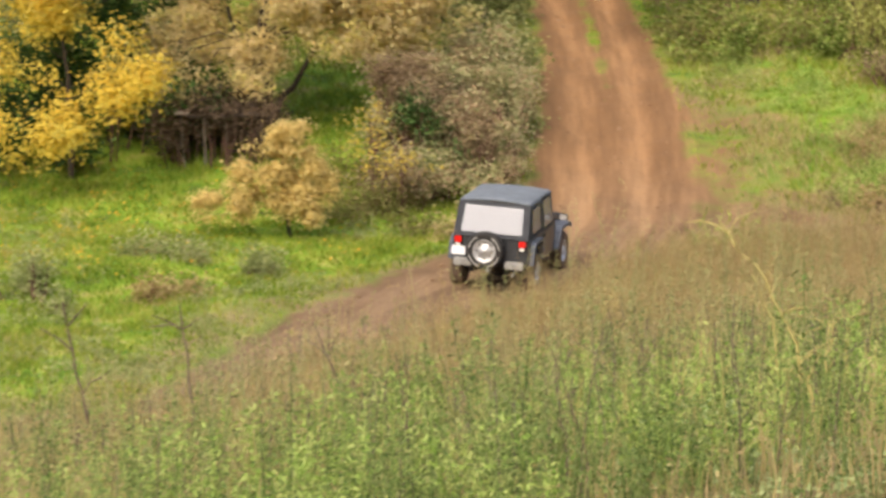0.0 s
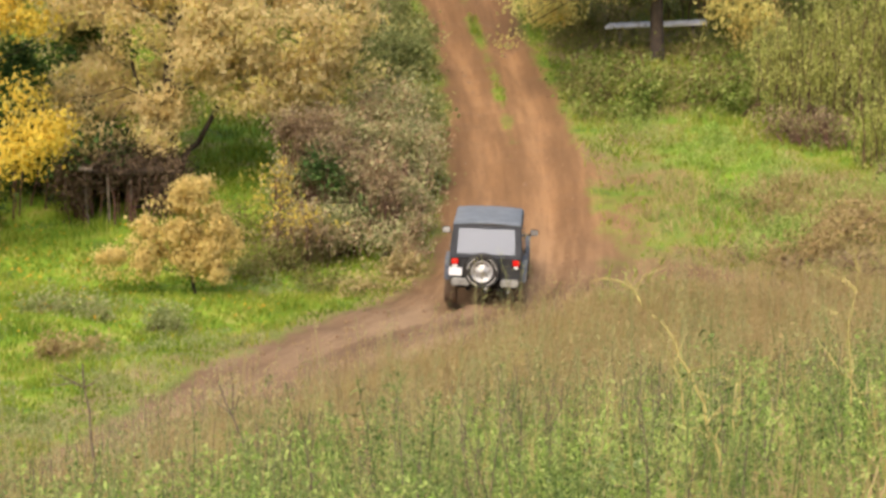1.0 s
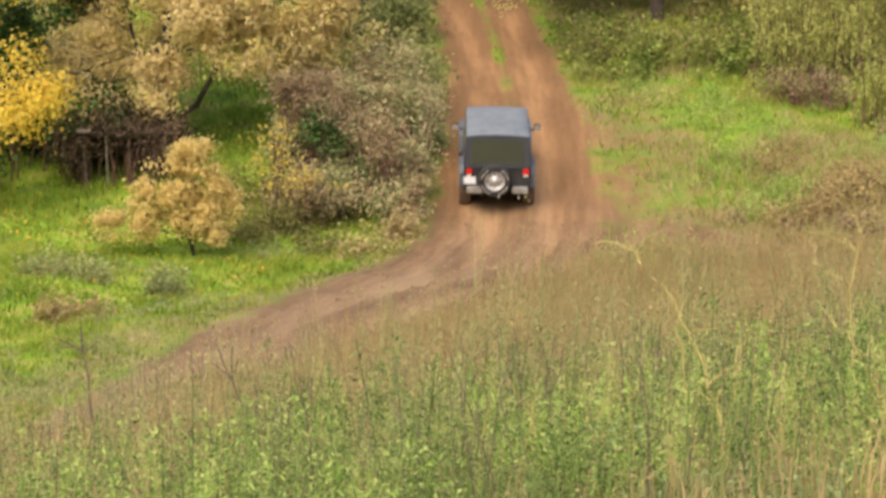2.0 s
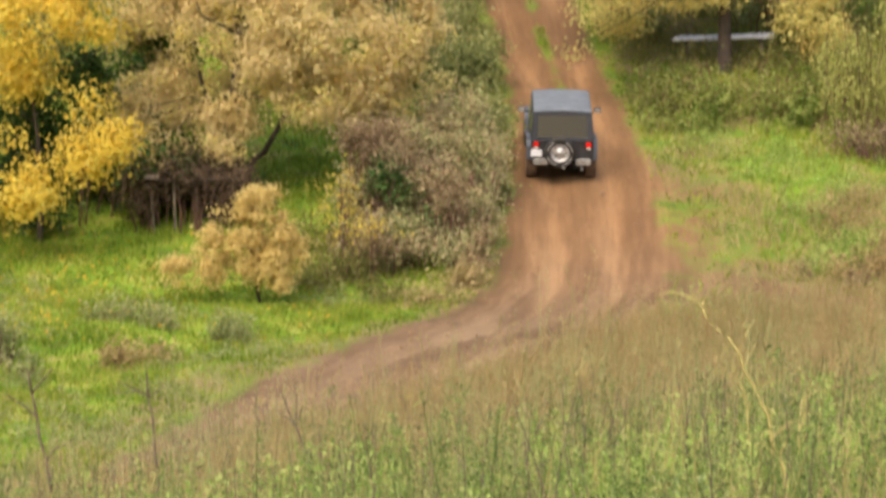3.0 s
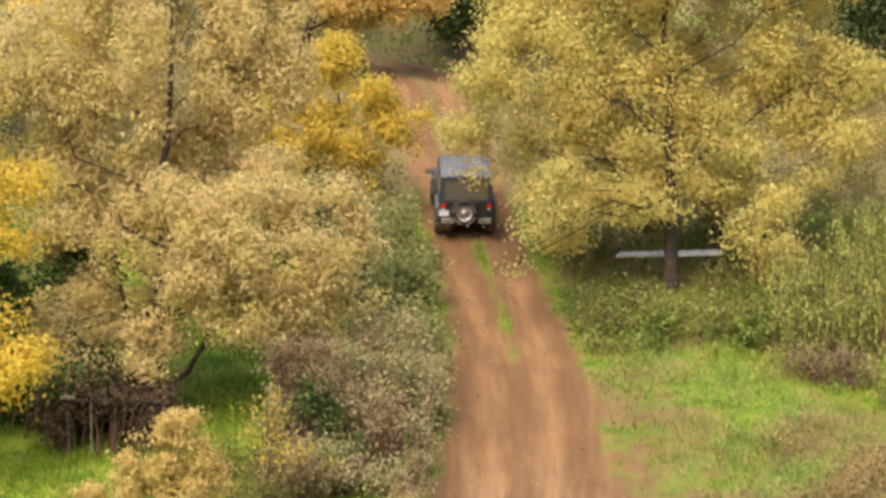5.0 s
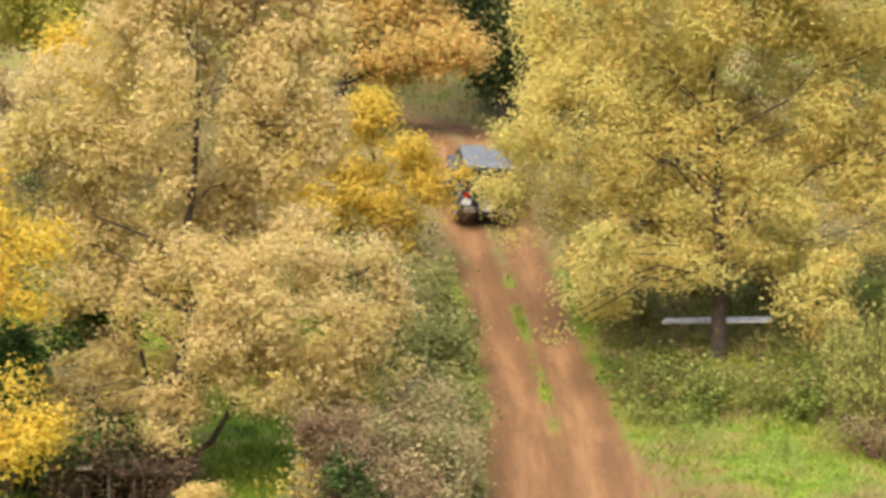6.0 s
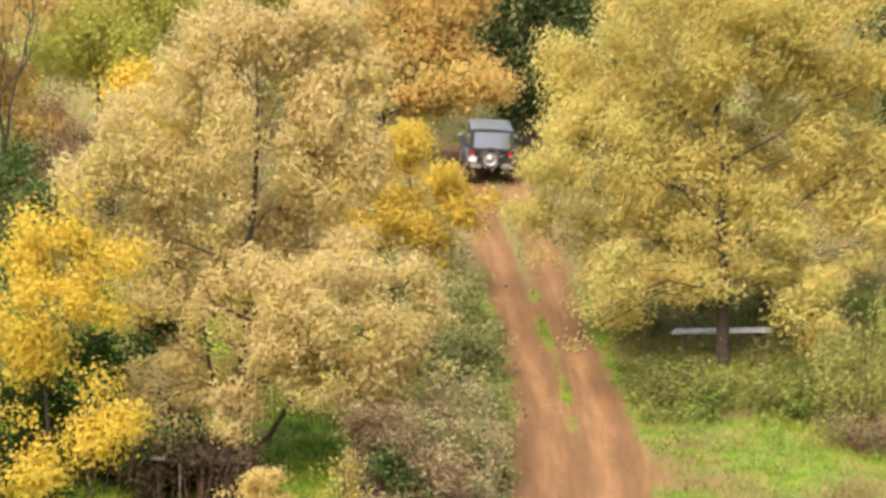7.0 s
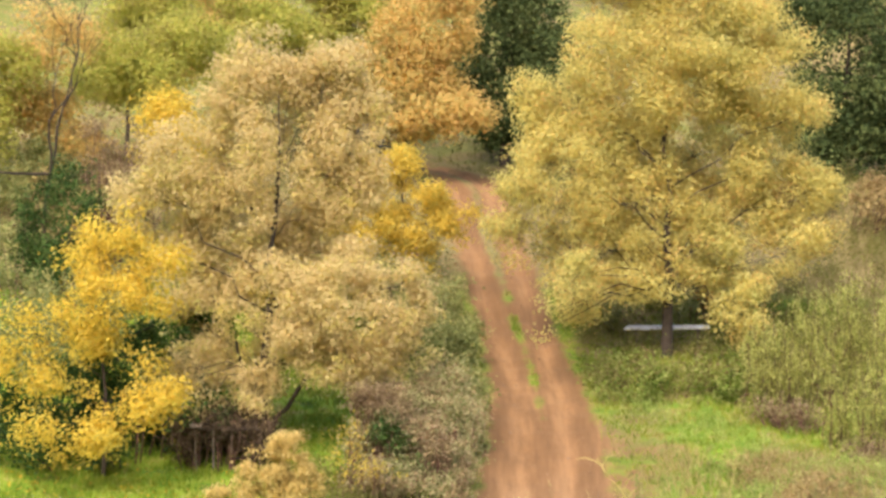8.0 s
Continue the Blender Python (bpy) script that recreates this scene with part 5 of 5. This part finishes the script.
# ---- the old shelter under the large oak ----
def shelter():
    x0, y0 = -7.2, 63.9
    base = gz1(x0, y0)
    root = empty("shelter", pose(x0, y0, base, 0, 0, 4), "dark tumbledown wooden shelter with thin posts", "shed")
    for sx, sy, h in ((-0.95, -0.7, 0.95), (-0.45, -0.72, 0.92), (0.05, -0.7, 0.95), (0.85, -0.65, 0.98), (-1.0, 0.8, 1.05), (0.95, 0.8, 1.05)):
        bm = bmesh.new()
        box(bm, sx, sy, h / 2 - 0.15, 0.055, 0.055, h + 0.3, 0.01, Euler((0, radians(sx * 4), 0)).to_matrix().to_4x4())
        # rear posts get the darker wood, as painted shade at the shelter's back
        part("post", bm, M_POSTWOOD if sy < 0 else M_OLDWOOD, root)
    for i in range(7):
        bm = bmesh.new()
        box(bm, -0.99 + 0.33 * i, 0.05, 0.99 + 0.015 * (i % 3), 0.31, 1.7 + 0.12 * (i % 2), 0.03, 0.004, Euler((radians(5), radians(i % 3 - 1), 0)).to_matrix().to_4x4())
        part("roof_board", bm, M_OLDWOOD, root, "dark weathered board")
    for i in range(5):
        bm = bmesh.new()
        box(bm, 0, 0.86, 0.08 + 0.2 * i, 2.1, 0.03, 0.18, 0.004)
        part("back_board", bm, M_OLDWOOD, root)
    for i in range(2):
        bm = bmesh.new()
        box(bm, 0.53, -0.62, 0.15 + 0.2 * i, 0.95, 0.035, 0.09, 0.004, Euler((0, radians(2 * i - 3), 0)).to_matrix().to_4x4())
        part("rail", bm, M_OLDWOOD, root)
    for sx in (-1.04, 1.0):
        for i in range(4):
            bm = bmesh.new()
            box(bm, sx, 0.1, 0.12 + 0.22 * i, 0.03, 1.5, 0.2, 0.004)
            part("side_board", bm, M_OLDWOOD, root)
    bm = bmesh.new()
    slab(bm, [(-1.12, -0.95, 1.00), (-0.80, -0.95, 1.00), (-0.80, -0.45, 1.07), (-1.12, -0.45, 1.07)], 0.02)
    part("loose_board", bm, M_POSTWOOD, root, "pale scrap of board")


shelter()
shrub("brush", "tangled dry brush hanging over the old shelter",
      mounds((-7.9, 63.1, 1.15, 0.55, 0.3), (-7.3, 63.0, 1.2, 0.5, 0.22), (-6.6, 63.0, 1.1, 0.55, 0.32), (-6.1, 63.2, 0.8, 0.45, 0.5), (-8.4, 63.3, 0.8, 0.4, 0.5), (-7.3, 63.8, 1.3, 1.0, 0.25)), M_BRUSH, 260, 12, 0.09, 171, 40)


# ---- the off-road car: forward is +y, its origin on the ground midway between the axles ----
WHEEL_R = 0.37


def make_wheel(name, parent, m, muddy):
    wheel = new(name)
    wheel.empty_display_size = 0.1
    wheel.parent = parent
    wheel.matrix_basis = m
    bm = bmesh.new()
    lathe(bm, [(0.215, -0.095), (0.25, -0.118), (0.32, -0.128), (0.352, -0.112), (0.366, -0.06), (0.37, 0), (0.366, 0.06), (0.352, 0.112), (0.32, 0.128), (0.25, 0.118), (0.215, 0.095), (0.215, -0.095)], 40, -0.014)
    part("tyre", bm, M_MUDDY if muddy else M_RUBBER, wheel)
    bm = bmesh.new()
    lathe(bm, [(0.222, -0.10), (0.205, -0.09), (0.205, 0.085), (0.226, 0.106), (0.215, 0.110), (0.190, 0.075), (0.175, 0.045), (0.120, 0.052), (0.105, 0.078), (0.06, 0.084), (0.055, 0.105), (0.0, 0.107)], 32)
    part("rim", bm, M_RIM, wheel, "pale silver steel rim", True)
    for i in range(8):
        a = 2 * math.pi * i / 8
        bm = bmesh.new()
        box(bm, 0.058, 0.15 * math.cos(a), 0.15 * math.sin(a), 0.012, 0.034, 0.034, 0.008, Euler((a, 0, 0)).to_matrix().to_4x4())
        part("rim_slot", bm, M_BLACK, wheel)
    return wheel


def arc_bars(bm, r0, r1, a0, a1, x0, x1):
    n = max(3, int(abs(a1 - a0) / 6))
    loops = []
    for i in range(n + 1):
        a = radians(a0 + (a1 - a0) * i / n)
        loops.append([bm.verts.new((x, r * math.cos(a), r * math.sin(a))) for r, x in ((r0, x0), (r1, x0), (r1, x1), (r0, x1))])
    for p, q in zip(loops[:-1], loops[1:]):
        for k in range(4):
            bm.faces.new((p[k], p[(k + 1) % 4], q[(k + 1) % 4], q[k]))
    bm.faces.new(loops[0][::-1])
    bm.faces.new(loops[-1])
    bmesh.ops.recalc_face_normals(bm, faces=bm.faces)


def build_car():
    car = empty("off_road_car", pose(0, 0, 0), "dark grey-blue off-road car with a canvas top, driving up the track", "car")
    # tub with wheel arches
    bm = bmesh.new()
    outline = [(-1.72, 0.60), (-1.60, 0.60), (-1.56, 0.86), (-1.44, 0.97), (-0.94, 0.97), (-0.80, 0.86), (-0.72, 0.50), (0.50, 0.50), (0.62, 0.95), (0.50, 1.08), (-1.72, 1.08)]
    for s in (-1, 1):
        prism(bm, outline, s * 0.70, s * 0.745)
    box(bm, 0, -1.70, 0.85, 1.42, 0.045, 0.46, 0.01)
    box(bm, 0, -0.60, 0.55, 1.40, 2.2, 0.05)
    box(bm, 0, 0.52, 0.86, 1.42, 0.10, 0.46, 0.02)
    part("body", bm, M_PAINT, car)
    bm = bmesh.new()
    prism(bm, [(0.56, 0.78), (0.56, 1.09), (1.0, 1.075), (1.66, 1.02), (1.70, 0.98), (1.70, 0.78)], -0.56, 0.56)
    bmesh.ops.bevel(bm, geom=list(bm.edges), offset=0.03, segments=2, affect="EDGES")
    part("hood", bm, M_PAINT, car)
    bm = bmesh.new()
    box(bm, 0, 1.73, 0.80, 1.16, 0.05, 0.46, 0.015)
    grille = part("grille", bm, M_PAINT, car)
    for i in range(7):
        bm = bmesh.new()
        box(bm, -0.27 + 0.09 * i, 1.76, 0.83, 0.05, 0.012, 0.28, 0.005)
        part("grille_slot", bm, M_BLACK, grille)
    for s in (-1, 1):
        bm = bmesh.new()
        box(bm, s * 0.44, 1.762, 0.84, 0.17, 0.03, 0.15, 0.02)
        part("headlight", bm, M_CLEARLENS, car)
        bm = bmesh.new()
        prism(bm, [(0.52, 0.56), (0.60, 0.56), (0.76, 0.84), (0.90, 0.92), (1.62, 0.90), (1.76, 0.82), (1.76, 0.76), (1.60, 0.83), (0.92, 0.85), (0.84, 0.80), (0.66, 0.50), (0.52, 0.50)], s * 0.50, s * 0.83)
        part("front_fender", bm, M_FLARE, car, "grey-blue front wing")
        bm = bmesh.new()
        prism(bm, [(-1.66, 0.60), (-1.60, 0.60), (-1.56, 0.86), (-1.44, 0.97), (-0.94, 0.97), (-0.80, 0.86), (-0.73, 0.58), (-0.67, 0.58), (-0.75, 0.91), (-0.92, 1.02), (-1.46, 1.02), (-1.61, 0.90)], s * 0.742, s * 0.84)
        part("wheel_flare", bm, M_FLARE, car, "grey-blue plastic wheel flare")
        bm = bmesh.new()
        box(bm, s * 0.752, -0.12, 0.80, 0.022, 0.92, 0.52, 0.012)
        door = part("door", bm, M_PAINT, car)
        bm = bmesh.new()
        box(bm, s * 0.772, -0.46, 0.98, 0.022, 0.12, 0.03, 0.006)
        part("door_handle", bm, M_BLACK, door)
        # canvas side
        bm = bmesh.new()
        slab(bm, [(s * 0.735, -1.69, 1.08), (s * 0.735, -0.60, 1.08), (s * 0.670, -0.60, 1.74), (s * 0.668, -1.47, 1.72)][:: s], 0.014)
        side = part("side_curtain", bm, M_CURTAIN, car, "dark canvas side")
        bm = bmesh.new()
        slab(bm, [(s * 0.748, -1.48, 1.18), (s * 0.748, -0.78, 1.18), (s * 0.702, -0.78, 1.62), (s * 0.702, -1.34, 1.60)][:: s], 0.006)
        part("side_window", bm, M_GLASS, side)
        bm = bmesh.new()
        slab(bm, [(s * 0.742, -0.58, 1.08), (s * 0.742, 0.34, 1.08), (s * 0.676, 0.18, 1.70), (s * 0.676, -0.58, 1.74)][:: s], 0.02)
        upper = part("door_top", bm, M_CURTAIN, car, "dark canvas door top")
        bm = bmesh.new()
        slab(bm, [(s * 0.758, -0.48, 1.15), (s * 0.758, 0.22, 1.15), (s * 0.704, 0.10, 1.63), (s * 0.704, -0.48, 1.65)][:: s], 0.006)
        part("door_window", bm, M_GLASS, upper)
        bm = bmesh.new()
        box(bm, s * 0.93, 0.42, 1.20, 0.17, 0.07, 0.13, 0.02)
        box(bm, s * 0.80, 0.42, 1.14, 0.16, 0.025, 0.025)
        mirror = part("mirror", bm, M_BLACK, car, "black door mirror")
        bm = bmesh.new()
        box(bm, s * 0.93, 0.382, 1.20, 0.14, 0.006, 0.10)
        part("mirror_glass", bm, M_RIM, mirror)
        # tail lamps and rear bumper pieces
        bm = bmesh.new()
        box(bm, s * 0.625, -1.745, 0.985, 0.165, 0.05, 0.20, 0.01)
        lamp = part("tail_light", bm, M_BLACK, car)
        bm = bmesh.new()
        box(bm, s * 0.625, -1.775, 1.01, 0.135, 0.022, 0.125, 0.012)
        part("red_lens", bm, M_RED, lamp, "glowing red lens")
        bm = bmesh.new()
        box(bm, s * 0.625, -1.775, 0.915, 0.10, 0.02, 0.045, 0.008)
        part("reversing_lens", bm, M_CLEARLENS, lamp)
        bm = bmesh.new()
        box(bm, s * 0.50, -1.83, 0.60, 0.36, 0.10, 0.15, 0.02)
        part("rear_bumper", bm, M_STEEL, car, "pale grey bumper piece")
        bm = bmesh.new()
        box(bm, s * 0.34, 0.0, 0.46, 0.09, 3.5, 0.11)
        part("chassis_rail", bm, M_BLACK, car)
        bm = bmesh.new()
        box(bm, s * 0.34, -0.22, 0.82, 0.46, 0.46, 0.14, 0.03)
        box(bm, s * 0.34, -0.46, 1.10, 0.46, 0.12, 0.50, 0.03)
        part("seat", bm, M_SEAT, car)
    bm = bmesh.new()
    box(bm, 0, -1.77, 0.58, 1.30, 0.06, 0.10, 0.01)
    part("rear_crossmember", bm, M_BLACK, car)
    bm = bmesh.new()
    box(bm, 0, 1.84, 0.56, 1.40, 0.10, 0.12, 0.02)
    part("front_bumper", bm, M_BLACK, car)
    bm = bmesh.new()
    box(bm, 0.03, -1.90, 0.50, 0.06, 0.22, 0.06, 0.01)
    box(bm, 0.03, -1.99, 0.54, 0.055, 0.055, 0.10, 0.02)
    part("tow_hitch", bm, M_STEEL, car)
    bm = bmesh.new()
    box(bm, -0.61, -1.782, 0.80, 0.27, 0.012, 0.17, 0.006)
    part("number_plate", bm, M_WHITE, car, "pale blank number plate")
    # canvas roof, gently crowned, with a drip edge
    bm = bmesh.new()
    across = [(-0.70, 1.66), (-0.695, 1.735), (-0.66, 1.775), (-0.35, 1.80), (0, 1.808), (0.35, 1.80), (0.66, 1.775), (0.695, 1.735), (0.70, 1.66)]
    rows = []
    for y, drop in ((-1.525, 0.035), (-1.47, 0.008), (-1.1, 0.0), (-0.65, 0.012), (-0.2, 0.0), (0.15, 0.012), (0.26, 0.04)):
        rows.append([bm.verts.new((x, y, z - drop)) for x, z in across])
    for p, q in zip(rows[:-1], rows[1:]):
        for k in range(len(across) - 1):
            bm.faces.new((p[k], p[k + 1], q[k + 1], q[k]))
    bmesh.ops.recalc_face_normals(bm, faces=bm.faces)
    bmesh.ops.solidify(bm, geom=bm.faces[:], thickness=0.018)
    part("canvas_roof", bm, M_CANVAS, car, "slate-blue canvas roof", True)
    # rear curtain round its clear window
    low, top, ly, ty = 1.08, 1.735, -1.735, -1.50

    def rear(x, k):
        return (x * (1 - 0.055 * k), ly + (ty - ly) * k, low + (top - low) * k)

    bm = bmesh.new()
    for a, b, c, d in ((-0.735, -0.60, 0, 1), (0.60, 0.735, 0, 1), (-0.60, 0.60, 0, 0.13), (-0.60, 0.60, 0.88, 1)):
        slab(bm, [rear(a, c), rear(b, c), rear(b, d), rear(a, d)], 0.016)
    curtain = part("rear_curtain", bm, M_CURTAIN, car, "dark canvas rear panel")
    bm = bmesh.new()
    slab(bm, [rear(-0.60, 0.13), rear(0.60, 0.13), rear(0.60, 0.88), rear(-0.60, 0.88)], 0.006)
    part("rear_window", bm, M_REARPANE, curtain, "clear flexible plastic rear window")
    # windscreen
    bm = bmesh.new()
    for a, b, c, d in ((-0.70, -0.63, 0, 1), (0.63, 0.70, 0, 1), (-0.63, 0.63, 0, 0.1), (-0.63, 0.63, 0.9, 1)):
        slab(bm, [(a, 0.50 - 0.26 * c, 1.08 + 0.64 * c), (b, 0.50 - 0.26 * c, 1.08 + 0.64 * c), (b, 0.50 - 0.26 * d, 1.08 + 0.64 * d), (a, 0.50 - 0.26 * d, 1.08 + 0.64 * d)], 0.04)
    screen = part("windscreen_frame", bm, M_PAINT, car)
    bm = bmesh.new()
    slab(bm, [(-0.63, 0.46, 1.145), (0.63, 0.46, 1.145), (0.63, 0.256, 1.655), (-0.63, 0.256, 1.655)], 0.006)
    part("windscreen", bm, M_GLASS, screen)
    # running gear
    for y in (-1.18, 1.18):
        bm = bmesh.new()
        lathe(bm, [(0.0, -0.62), (0.045, -0.62), (0.045, -0.12), (0.13, -0.05), (0.13, 0.12), (0.045, 0.18), (0.045, 0.62), (0.0, 0.62)], 12)
        axle = part("axle", bm, M_BLACK, car)
        axle.matrix_basis = pose(0, y, WHEEL_R)
    bm = bmesh.new()
    lathe(bm, [(0.0, -0.3), (0.03, -0.3), (0.03, 0.3), (0.0, 0.3)], 10)
    pipe = part("exhaust_pipe", bm, M_STEEL, car)
    pipe.matrix_basis = pose(0.48, -1.55, 0.42, 0, 0, 90)
    spare = make_wheel("spare_wheel", car, pose(-0.06, -1.88, 0.86, 0, 0, -90), False)
    for a0, a1 in ((8, 62), (118, 172), (196, 252), (290, 342)):
        bm = bmesh.new()
        arc_bars(bm, 0.285, 0.312, a0, a1, 0.122, 0.132)
        part("lettering_bar", bm, M_LETTER, spare, "raised white bar on the tyre wall")
    wheels = []
    for s in (-1, 1):
        for y in (-1.18, 1.18):
            wheels.append((make_wheel("wheel", car, pose(s * 0.71, y, WHEEL_R, 0, 0, 0 if s > 0 else 180), True), s, y))
    return car, wheels


CAR, WHEELS = build_car()

# seconds, x, y
DRIVE = [
    (0, -0.55, 54.1),
    (0.2, -0.17, 54.8),
    (0.5, 0.37, 55.9),
    (0.7, 0.62, 56.85),
    (1, 0.96, 58.4),
    (1.4, 1.12, 60.5),
    (1.9, 1.2, 62.9),
    (2.3, 1.22, 64.5),
    (2.5, 1.19, 65.35),
    (3, 1.19, 68.2),
    (3.5, 1.48, 71.4),
    (3.8, 1.33, 73.6),
    (4, 1.17, 75.1),
    (4.3, 0.88, 77.6),
    (4.5, 0.69, 78.9),
    (4.7, 0.57, 80.1),
    (5.2, 0.25, 82.8),
    (5.8, -0.08, 85.85),
    (6, -0.27, 87),
    (6.2, -0.62, 87.95),
    (6.5, -0.82, 89.4),
    (6.8, -0.83, 90.9),
    (7, -0.92, 92),
    (7.2, -1.5, 93.1),
    (7.5, -2.6, 94.9),
    (8, -5.0, 97.6),
]
# seconds, heading to the left, roll to the right
STEER = [
    (0, -13, 3.5),
    (0.5, -11, 3),
    (1, -3, 2),
    (1.9, 0, 1),
    (2.5, -1, 0),
    (3, 1, 0.5),
    (3.5, 6, 1),
    (3.8, 13, 1),
    (4, 12, 0),
    (4.3, 7, -1),
    (4.7, 3, -1),
    (5.8, 4, 0),
    (6, 7, 2),
    (6.2, 11, 4),
    (6.5, 14, 5),
    (6.8, 6, 3),
    (7, 2, 1),
    (7.2, 17, 0),
    (7.5, 38, 0),
    (8, 50, 0),
]


def drive_at(t):
    """The plan position at t, smoothly between the rows."""
    out = []
    for rows in (DRIVE, STEER):
        ts = [r[0] for r in rows]
        for col in (1, 2):
            v = [r[col] for r in rows]
            near = (-0.1, -0.05, 0, 0.05, 0.1) if 0.1 <= t <= 7.9 else (0,)
            out.append(sum(float(np.interp(t + s, ts, v)) for s in near) / len(near))
    return out


def car_pose(t):
    x, y, head, roll = drive_at(t)
    h = radians(head)
    fx, fy = -math.sin(h), math.cos(h)
    ahead, behind = float(smooth_ground(x + fx * 1.18, y + fy * 1.18)), float(smooth_ground(x - fx * 1.18, y - fy * 1.18))
    pitch = math.degrees(math.atan2(ahead - behind, 2.36))
    jolt = 0.6 * math.sin(7 * t) + 0.4 * math.sin(13 * t + 1)
    return Matrix.Translation((x, y, (ahead + behind) / 2 - 0.06)) @ pose(0, 0, 0, 0, 0, head) @ pose(0, 0, 0, pitch + jolt, 0, 0) @ pose(0, 0, 0, 0, roll, 0)


def make_clods():
    """Lumps of wet clay that the rear wheels throw back as the car climbs."""
    rng = np.random.default_rng(601)
    clay = surface_mat("wet_clay", (0.14, 0.09, 0.055), (0.30, 0.19, 0.115), 9, 0.8)
    out = []
    for k in range(34):
        bm = bmesh.new()
        bmesh.ops.create_icosphere(bm, subdivisions=1, radius=0.028 + 0.035 * rng.random())
        for v in bm.verts:
            v.co *= rng.uniform(0.6, 1.2)
        me = bpy.data.meshes.new("mud_clod")
        bm.to_mesh(me)
        bm.free()
        me.materials.append(clay)
        ob = tagged(new("mud_clod", me), "wet brown mud clod thrown up by a wheel", "mud", "mud clods behind the car")
        out.append((ob, float(rng.uniform(0.0, 1.0) if k < 24 else rng.uniform(1.6, 4.4)), rng.choice((-1, 1)), rng.normal(size=3)))
    return out


CLODS = make_clods()


def clod_rows(start, side, play):
    x, y, head, roll = drive_at(start)
    h = radians(head)
    fx, fy = -math.sin(h), math.cos(h)
    wx, wy = x - fx * 1.35 + fy * 0.72 * side, y - fy * 1.35 - fx * 0.72 * side
    z0 = gz1(wx, wy)
    back, rise, out = 1.6 + 0.8 * play[0], 2.6 + 0.7 * play[1], 0.5 * side + 0.5 * play[2]
    vx, vy = -fx * back + fy * out, -fy * back - fx * out
    rows = [(0.0, pose(wx, wy, z0))] if start > 0.05 else []
    t = 0.0
    while True:
        px, py, pz = wx + vx * t, wy + vy * t, z0 + rise * t - 4.9 * t * t
        ground_here = gz1(px, py)
        if t > 0.05 and pz <= ground_here:
            rows.append((round(start, 2) + t, pose(px, py, ground_here, 70, 40, 30)))
            break
        rows.append((round(start, 2) + t, pose(px, py, pz, 100 * t, 60 * t, 50 * t)))
        t += 0.1
    rows.append((8.0, pose(px, py, ground_here, 70, 40, 30)))
    return rows if rows[0][0] == 0.0 else [(0.0, rows[0][1])] + rows[1:]


def motions():
    for ob, start, side, play in CLODS:
        walk(ob, clod_rows(start, side, play))
    times = [round(k * 0.1, 1) for k in range(81)]
    walk(CAR, [(t, car_pose(t)) for t in times])
    fine = [k / 15 for k in range(121)]
    gone, spin = 0.0, []
    last = drive_at(0)
    for t in fine:
        p = drive_at(t)
        gone += math.hypot(p[0] - last[0], p[1] - last[1])
        last = p
        spin.append((t, math.degrees(gone / WHEEL_R)))
    for wheel, s, y in WHEELS:
        walk(wheel, [(t, pose(s * 0.71, y, WHEEL_R) @ pose(0, 0, 0, -a, 0, 0) @ pose(0, 0, 0, 0, 0, 0 if s > 0 else 180)) for t, a in spin])


motions()
